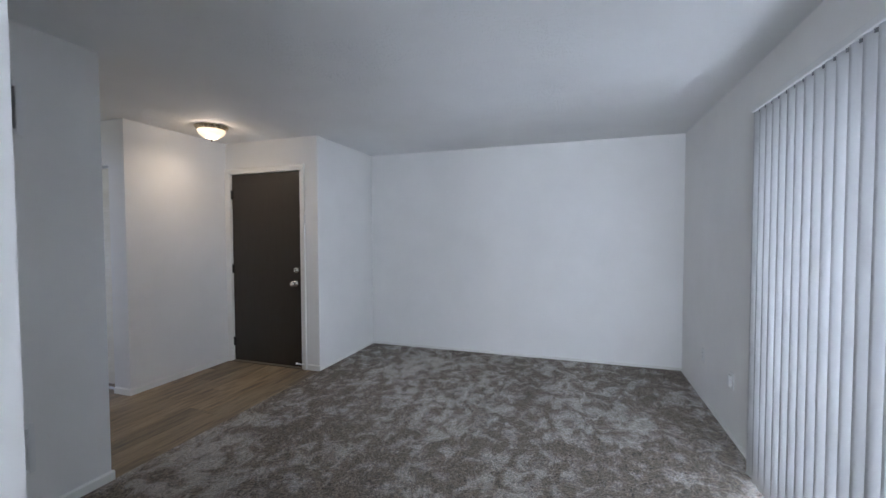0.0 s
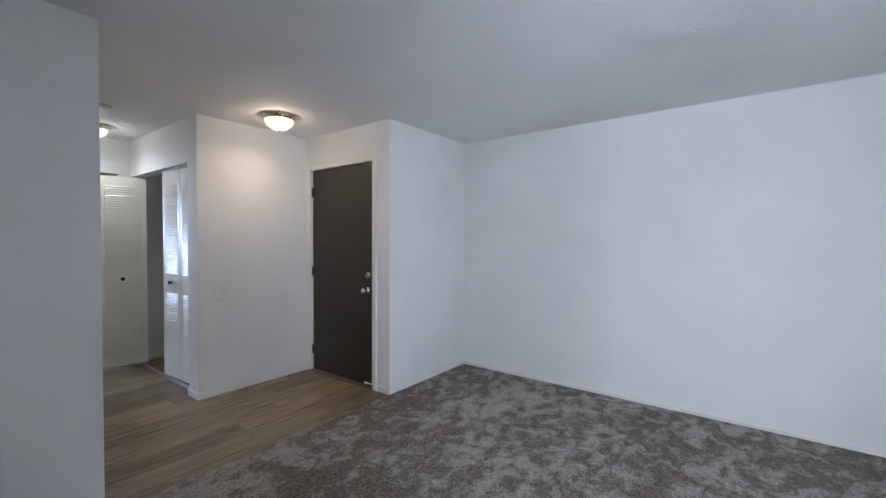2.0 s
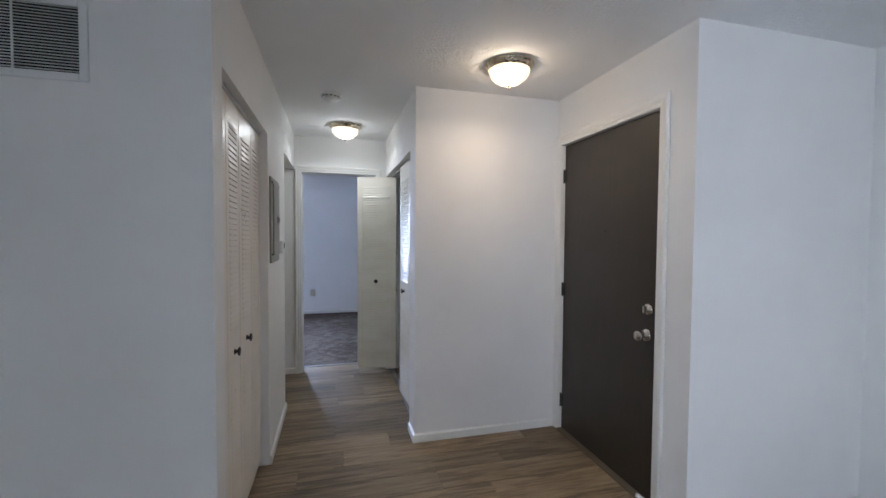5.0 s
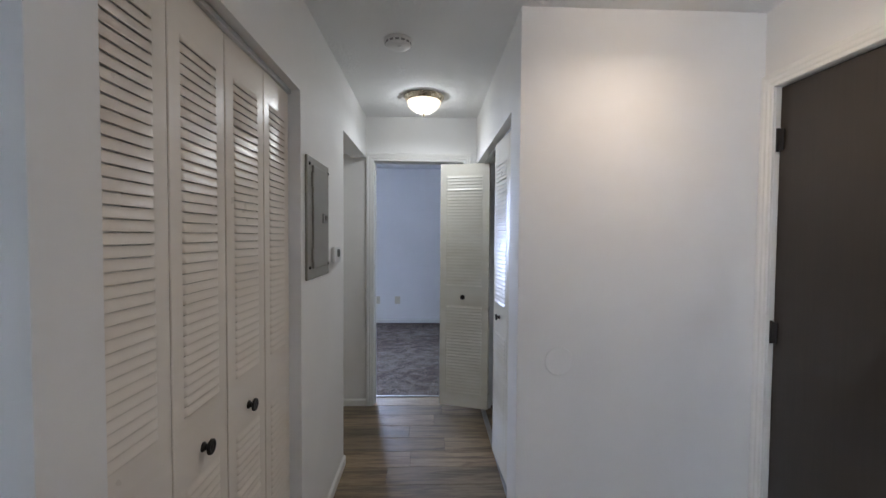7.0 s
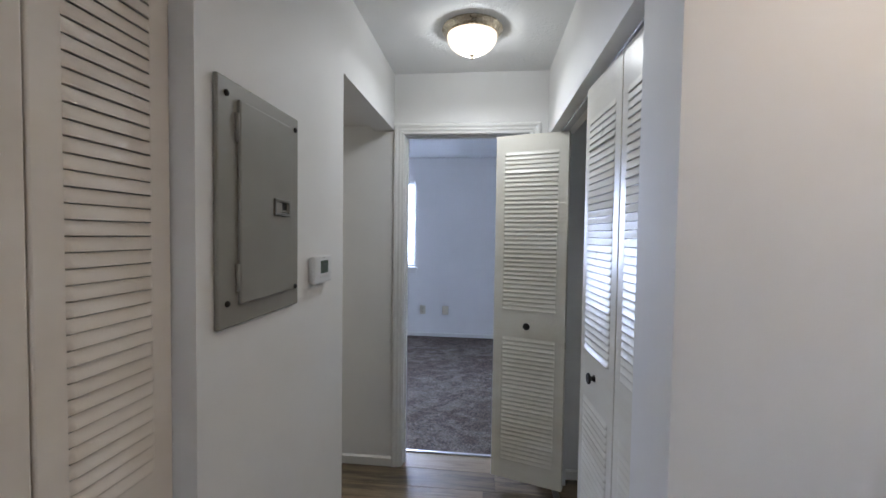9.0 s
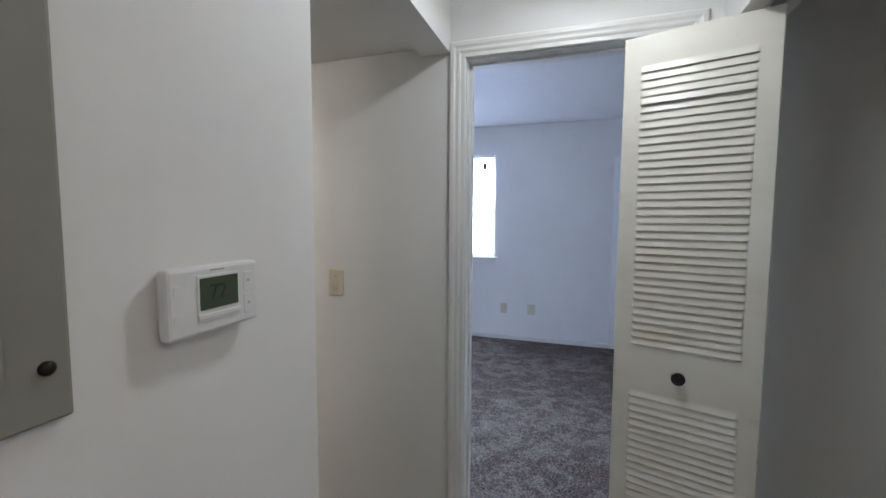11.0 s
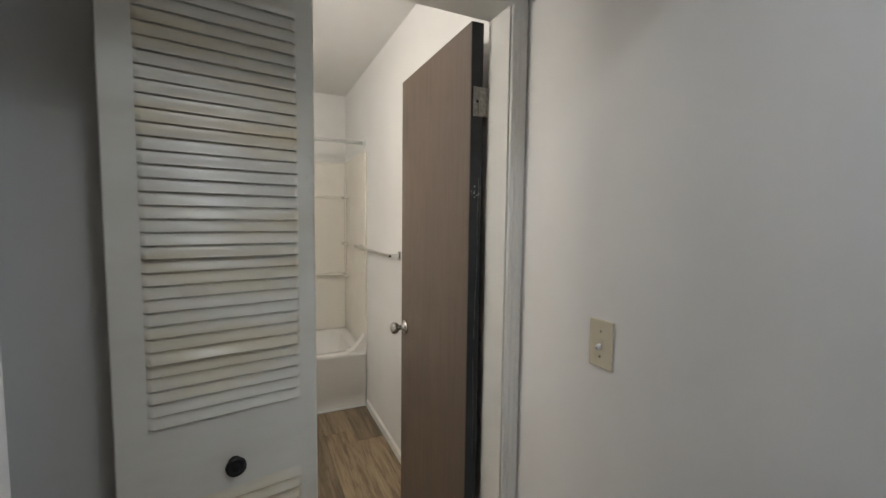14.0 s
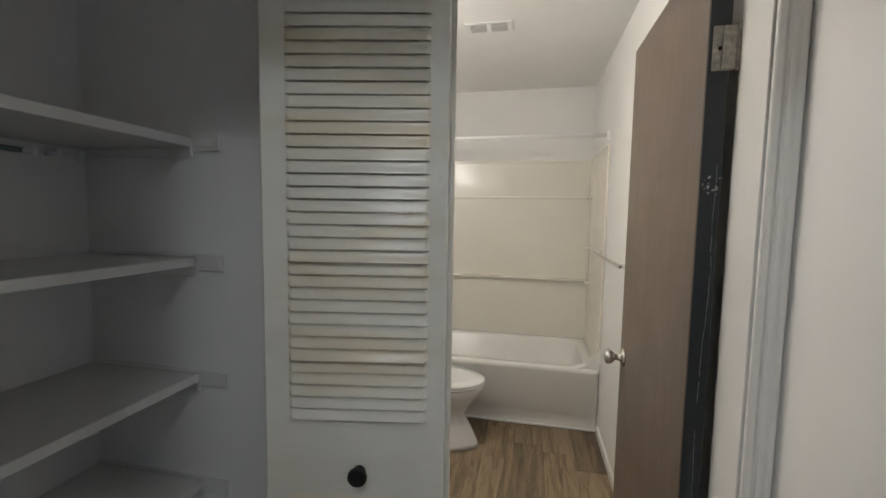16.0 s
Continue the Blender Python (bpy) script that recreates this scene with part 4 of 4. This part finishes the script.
mini = tagged(new("mini_blind"), "white mini blind with thin slats", "window blind")
mini.location = (-8.397, 0.5465, 0)
box("head_rail", (-0.014, -0.73, 2.105), (0.014, 0.73, 2.135), WHITEPLASTIC, mini, 0.002)
box("bottom_rail", (-0.012, -0.73, 0.985), (0.012, 0.73, 0.997), WHITEPLASTIC, mini, 0.002)
bm = bmesh.new()
add_box(bm, (-0.0115, -0.728, -0.0006), (0.0115, 0.728, 0.0006), 0, 0, Matrix.Rotation(radians(30), 4, "Y"))
data = bpy.data.meshes.new("slat")
bm.to_mesh(data)
bm.free()
data.materials.append(SLAT)
for i in range(52):
    s = new("slat", data)
    s.parent = mini
    s.location = (0, 0, 1.006 + i * 0.0212)
bm = bmesh.new()
for y in (-0.6, 0.0, 0.6):
    rod(bm, (0.013, y, 0.99), (0.013, y, 2.11), 0.0008, 6)
tagged(mesh_object("cord", bm, WHITEPLASTIC, mini), kind="stuff")
box("label_tag", (0.013, 0.600, 1.97), (0.0145, 0.640, 2.04), plain("tag_grey", (0.10, 0.10, 0.11), 0.5), mini)


# ---- linen closet shelves ----
for i, z in enumerate((0.44, 0.735, 1.021, 1.318, 1.610)):
    shelf = tagged(new("linen_shelf"), "cream painted linen closet shelf on wall cleats", "shelf", "linen closet shelves")
    shelf.location = (-3.62, 1.22, z)
    box("board", (-0.335, -0.357, -0.022), (-0.001, 0.367, 0.0), SHELF, shelf, 0.002)
    boxes("cleat", [((-0.415, -0.3595, -0.033), (-0.338, -0.3525, 0.008)), ((-0.405, -0.3525, -0.024), (-0.350, -0.3495, -0.001)), ((-0.335, -0.3595, -0.046), (-0.001, -0.3515, -0.0225)), ((-0.335, -0.3595, 0.0005), (-0.001, -0.3535, 0.008))], SHELF, shelf, 0.002)


rail = tagged(new("hook_rail"), "dark rail with white pegs under the top linen shelf", "hook rail")
rail.location = (-3.625, 1.2, 1.565)
box("rail", (-0.012, -0.20, -0.006), (-0.001, 0.37, 0.006), plain("dark_teal", (0.10, 0.14, 0.15), 0.5), rail, 0.003)
for y in (-0.30, -0.25, -0.20):
    bm = bmesh.new()
    rod(bm, (-0.001, y, 0), (-0.040, y, -0.006), 0.006, 10)
    rod(bm, (-0.036, y, -0.010), (-0.045, y, 0.012), 0.007, 10)
    bmesh.ops.recalc_face_normals(bm, faces=bm.faces)
    mesh_object("peg", bm, WHITEPLASTIC, rail)


# ---- bathroom ----
TUBWHITE = plain("tub_enamel", (0.83, 0.81, 0.765), 0.16, 0, 0.03, 4)
tub = tagged(new("bathtub"), "white bathtub with moulded wall surround", "bathtub")
tub.location = (-4.50, -1.43, 0)
bm = bmesh.new()
L, W, RIM = 0.747, 0.378, 0.425


def oval(rx, ry, z, power, n=48):
    ring = []
    for i in range(n):
        a = 2 * math.pi * i / n
        c, s = math.cos(a), math.sin(a)
        ring.append(bm.verts.new((rx * math.copysign(abs(c) ** (2 / power), c), ry * math.copysign(abs(s) ** (2 / power), s), z)))
    return ring


rings = [oval(L, W - 0.022, 0.001, 60), oval(L, W - 0.022, 0.105, 60), oval(L, W - 0.004, 0.122, 60), oval(L, W - 0.010, RIM - 0.045, 60), oval(L, W, RIM - 0.03, 60), oval(L, W, RIM - 0.006, 60), oval(L - 0.006, W - 0.006, RIM, 50), oval(L - 0.07, W - 0.07, RIM, 8), oval(L - 0.085, W - 0.085, RIM - 0.015, 7), oval(L - 0.13, W - 0.11, 0.15, 5), oval(L - 0.20, W - 0.17, 0.09, 4)]
for a, b in zip(rings, rings[1:]):
    for i in range(len(a)):
        j = (i + 1) % len(a)
        f = bm.faces.new((a[i], a[j], b[j], b[i]))
        f.smooth = True
bm.faces.new(rings[-1])
bmesh.ops.recalc_face_normals(bm, faces=bm.faces)
mesh_object("basin", bm, TUBWHITE, tub)
box("floor_trim", (-0.747, 0.358, 0.001), (0.747, 0.372, 0.014), WHITEPLASTIC, tub, 0.003)
bm = bmesh.new()
corner = [(-0.748, 0.14), (-0.748, 0.0), (-0.60, 0.0), (-0.66, 0.025), (-0.70, 0.075)]
near_side = [bm.verts.new((x, 0.368, RIM - 0.002 + z)) for x, z in corner]
far_side = [bm.verts.new((x, 0.30, RIM - 0.002 + z)) for x, z in corner]
bm.faces.new(near_side)
bm.faces.new(far_side[::-1])
for i in range(5):
    bm.faces.new((near_side[i], near_side[(i + 1) % 5], far_side[(i + 1) % 5], far_side[i]))
bmesh.ops.recalc_face_normals(bm, faces=bm.faces)
mesh_object("corner_splash", bm, TUBWHITE, tub)

surround = tagged(new("tub_surround"), "cream moulded plastic tub surround with ledges", "tub surround")
surround.location = (-4.50, -1.81, 0)
bm = bmesh.new()
add_box(bm, (-0.7485, 0.001, 0.40), (0.7485, 0.012, 1.90), 0.002)
for z, d in ((0.925, 0.050), (1.60, 0.014), (1.895, 0.006)):
    add_box(bm, (-0.735, 0.012, z - 0.018), (0.735, 0.012 + d, z), 0.006)
mesh_object("back_panel", bm, ACRYLIC, surround)
bm = bmesh.new()
add_box(bm, (-0.7490, 0.010, 0.40), (-0.737, 0.745, 1.90), 0.002)
for z in (0.925, 1.20, 1.60):
    add_box(bm, (-0.737, 0.05, z - 0.018), (-0.700, 0.18, z), 0.006)
add_box(bm, (-0.737, 0.06, 0.99), (-0.722, 0.085, 1.75), 0.005)
mesh_object("end_panel", bm, ACRYLIC, surround)

bm = bmesh.new()
rod(bm, (-5.249, -1.12, 1.965), (-3.751, -1.12, 1.965), 0.0125, 16)
for x, s in ((-5.2495, 1), (-3.7505, -1)):
    lathe(bm, [(0, 0), (0.032, 0), (0.030, 0.008), (0.016, 0.014), (0.016, 0.02)], 20, pose(x, -1.12, 1.965, 0, 90 * s, 0))
tagged(mesh_object("shower_rod", bm, WHITEPLASTIC), "straight white shower curtain rod over the tub", "shower rod")

bar = tagged(new("towel_bar"), "chrome towel bar on the bathroom wall", "towel bar")
bar.location = (-5.25, -0.73, 1.205)
bm = bmesh.new()
add_box(bm, (0.055, -0.43, -0.008), (0.071, 0.43, 0.008), 0.002)
mesh_object("bar", bm, CHROME, bar)
for y in (-0.42, 0.42):
    bm = bmesh.new()
    add_box(bm, (0.0005, y - 0.022, -0.025), (0.008, y + 0.022, 0.025), 0.003)
    add_box(bm, (0.008, y - 0.010, -0.011), (0.072, y + 0.010, 0.011), 0.003)
    mesh_object("bracket", bm, CHROME, bar)

# toilet against the left bathroom wall, bowl towards -x
toilet = tagged(new("toilet"), "white porcelain toilet with closed lid beside the tub", "toilet")
toilet.location = (-3.76, -0.72, 0)


def egg(bm, cx, rx_front, rx_back, ry, z, n=32):
    ring = []
    for i in range(n):
        a = 2 * math.pi * i / n
        c, s = math.cos(a), math.sin(a)
        ring.append(bm.verts.new((cx + c * (rx_back if c > 0 else rx_front), ry * s, z)))
    return ring


def skin(bm, rings, close=True):
    for a, b in zip(rings, rings[1:]):
        for i in range(len(a)):
            j = (i + 1) % len(a)
            bm.faces.new((a[i], a[j], b[j], b[i])).smooth = True
    if close:
        bm.faces.new(rings[0])
        bm.faces.new(rings[-1])
    bmesh.ops.recalc_face_normals(bm, faces=bm.faces)


bm = bmesh.new()
skin(bm, [egg(bm, -0.42, 0.315, 0.20, 0.128, 0.001), egg(bm, -0.42, 0.308, 0.20, 0.122, 0.03), egg(bm, -0.42, 0.265, 0.19, 0.102, 0.12), egg(bm, -0.42, 0.220, 0.20, 0.095, 0.20), egg(bm, -0.43, 0.25, 0.23, 0.125, 0.27), egg(bm, -0.44, 0.30, 0.24, 0.170, 0.34), egg(bm, -0.45, 0.312, 0.25, 0.183, 0.385), egg(bm, -0.45, 0.310, 0.25, 0.182, 0.395)])
mesh_object("bowl", bm, PORCELAIN, toilet)
bm = bmesh.new()
skin(bm, [egg(bm, -0.45, 0.312, 0.24, 0.184, 0.398), egg(bm, -0.45, 0.318, 0.24, 0.188, 0.404), egg(bm, -0.45, 0.314, 0.24, 0.185, 0.414)])
mesh_object("seat", bm, PORCELAIN, toilet)
bm = bmesh.new()
skin(bm, [egg(bm, -0.45, 0.316, 0.24, 0.187, 0.416), egg(bm, -0.45, 0.320, 0.24, 0.190, 0.421), egg(bm, -0.45, 0.310, 0.23, 0.183, 0.432), egg(bm, -0.45, 0.24, 0.18, 0.13, 0.437)])
mesh_object("lid", bm, PORCELAIN, toilet)
bm = bmesh.new()
add_box(bm, (-0.20, -0.22, 0.38), (-0.012, 0.22, 0.72), 0.02)
mesh_object("tank", bm, PORCELAIN, toilet)
bm = bmesh.new()
add_box(bm, (-0.212, -0.232, 0.722), (-0.004, 0.232, 0.752), 0.01)
mesh_object("tank_lid", bm, PORCELAIN, toilet)

fan = tagged(new("ceiling_register"), "white slotted air register in the bathroom ceiling", "air vent")
fan.location = (-4.51, -0.63, 2.48)
box("frame", (-0.13, -0.06, -0.008), (0.13, 0.06, -0.0005), WHITEPLASTIC, fan, 0.003)
# Slots are thin raised bars; the shade inside them is put into their grey.
bm = bmesh.new()
for k in range(9):
    for s in (-1, 1):
        add_box(bm, (s * 0.058 - 0.045, -0.042 + k * 0.0105 - 0.0022, -0.0092), (s * 0.058 + 0.045, -0.042 + k * 0.0105 + 0.0022, -0.0082))
mesh_object("slot", bm, plain("shaded_slot_grey", (0.35, 0.34, 0.32), 0.6), fan)

# Unseen fixture, assumed from the warm light in the bathroom.
vanity = tagged(new("vanity_light"), "assumed three-globe vanity light, out of view on the bathroom wall", "wall lamp")
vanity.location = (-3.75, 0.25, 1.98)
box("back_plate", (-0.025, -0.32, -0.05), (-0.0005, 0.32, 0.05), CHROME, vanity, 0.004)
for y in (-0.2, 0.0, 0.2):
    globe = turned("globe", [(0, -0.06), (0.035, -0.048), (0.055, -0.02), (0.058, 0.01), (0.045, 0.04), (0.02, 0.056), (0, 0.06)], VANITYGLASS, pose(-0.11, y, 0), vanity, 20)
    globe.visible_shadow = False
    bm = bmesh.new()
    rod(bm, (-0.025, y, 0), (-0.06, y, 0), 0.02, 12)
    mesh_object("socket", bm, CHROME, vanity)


# ---- plank floors, last ----
def planks(floor, x0, x1, y0, y1, width=0.18, length=1.22, holes=()):
    """Planks that run along y; widths along x."""
    cache = {}
    gap = 0.0012
    rng = random.Random(5)
    x = x0
    while x < x1 - 0.005:
        xe = min(x + width, x1)
        y = y0 - rng.random() * length
        while y < y1:
            a, b = max(y, y0), min(y + length, y1)
            if b - a > 0.01:
                key = round(xe - x, 4), round(b - a, 4)
                if key not in cache:
                    w, l = (key[0] - gap) / 2, (key[1] - gap) / 2
                    bm = bmesh.new()
                    c = 0.0009
                    foot = [bm.verts.new(p) for p in ((-w, -l, -0.004), (w, -l, -0.004), (w, l, -0.004), (-w, l, -0.004))]
                    mid = [bm.verts.new(p) for p in ((-w, -l, -c), (w, -l, -c), (w, l, -c), (-w, l, -c))]
                    top = [bm.verts.new(p) for p in ((-w + c, -l + c, 0), (w - c, -l + c, 0), (w - c, l - c, 0), (-w + c, l - c, 0))]
                    for lo, hi in ((foot, mid), (mid, top)):
                        for i in range(4):
                            bm.faces.new((lo[i], lo[(i + 1) % 4], hi[(i + 1) % 4], hi[i]))
                    bm.faces.new(top)
                    data = bpy.data.meshes.new("plank")
                    bm.to_mesh(data)
                    bm.free()
                    data.materials.append(PLANK)
                    cache[key] = data
                plank = new("plank", cache[key])
                plank.parent = floor
                plank.location = ((x + xe) / 2, (a + b) / 2, 0)
            y += length
        x += width


planks(floor_hall, -5.413, -2.43, 0.80, 3.64)
planks(floor_bath, -5.25, -3.75, -1.06, 0.80)
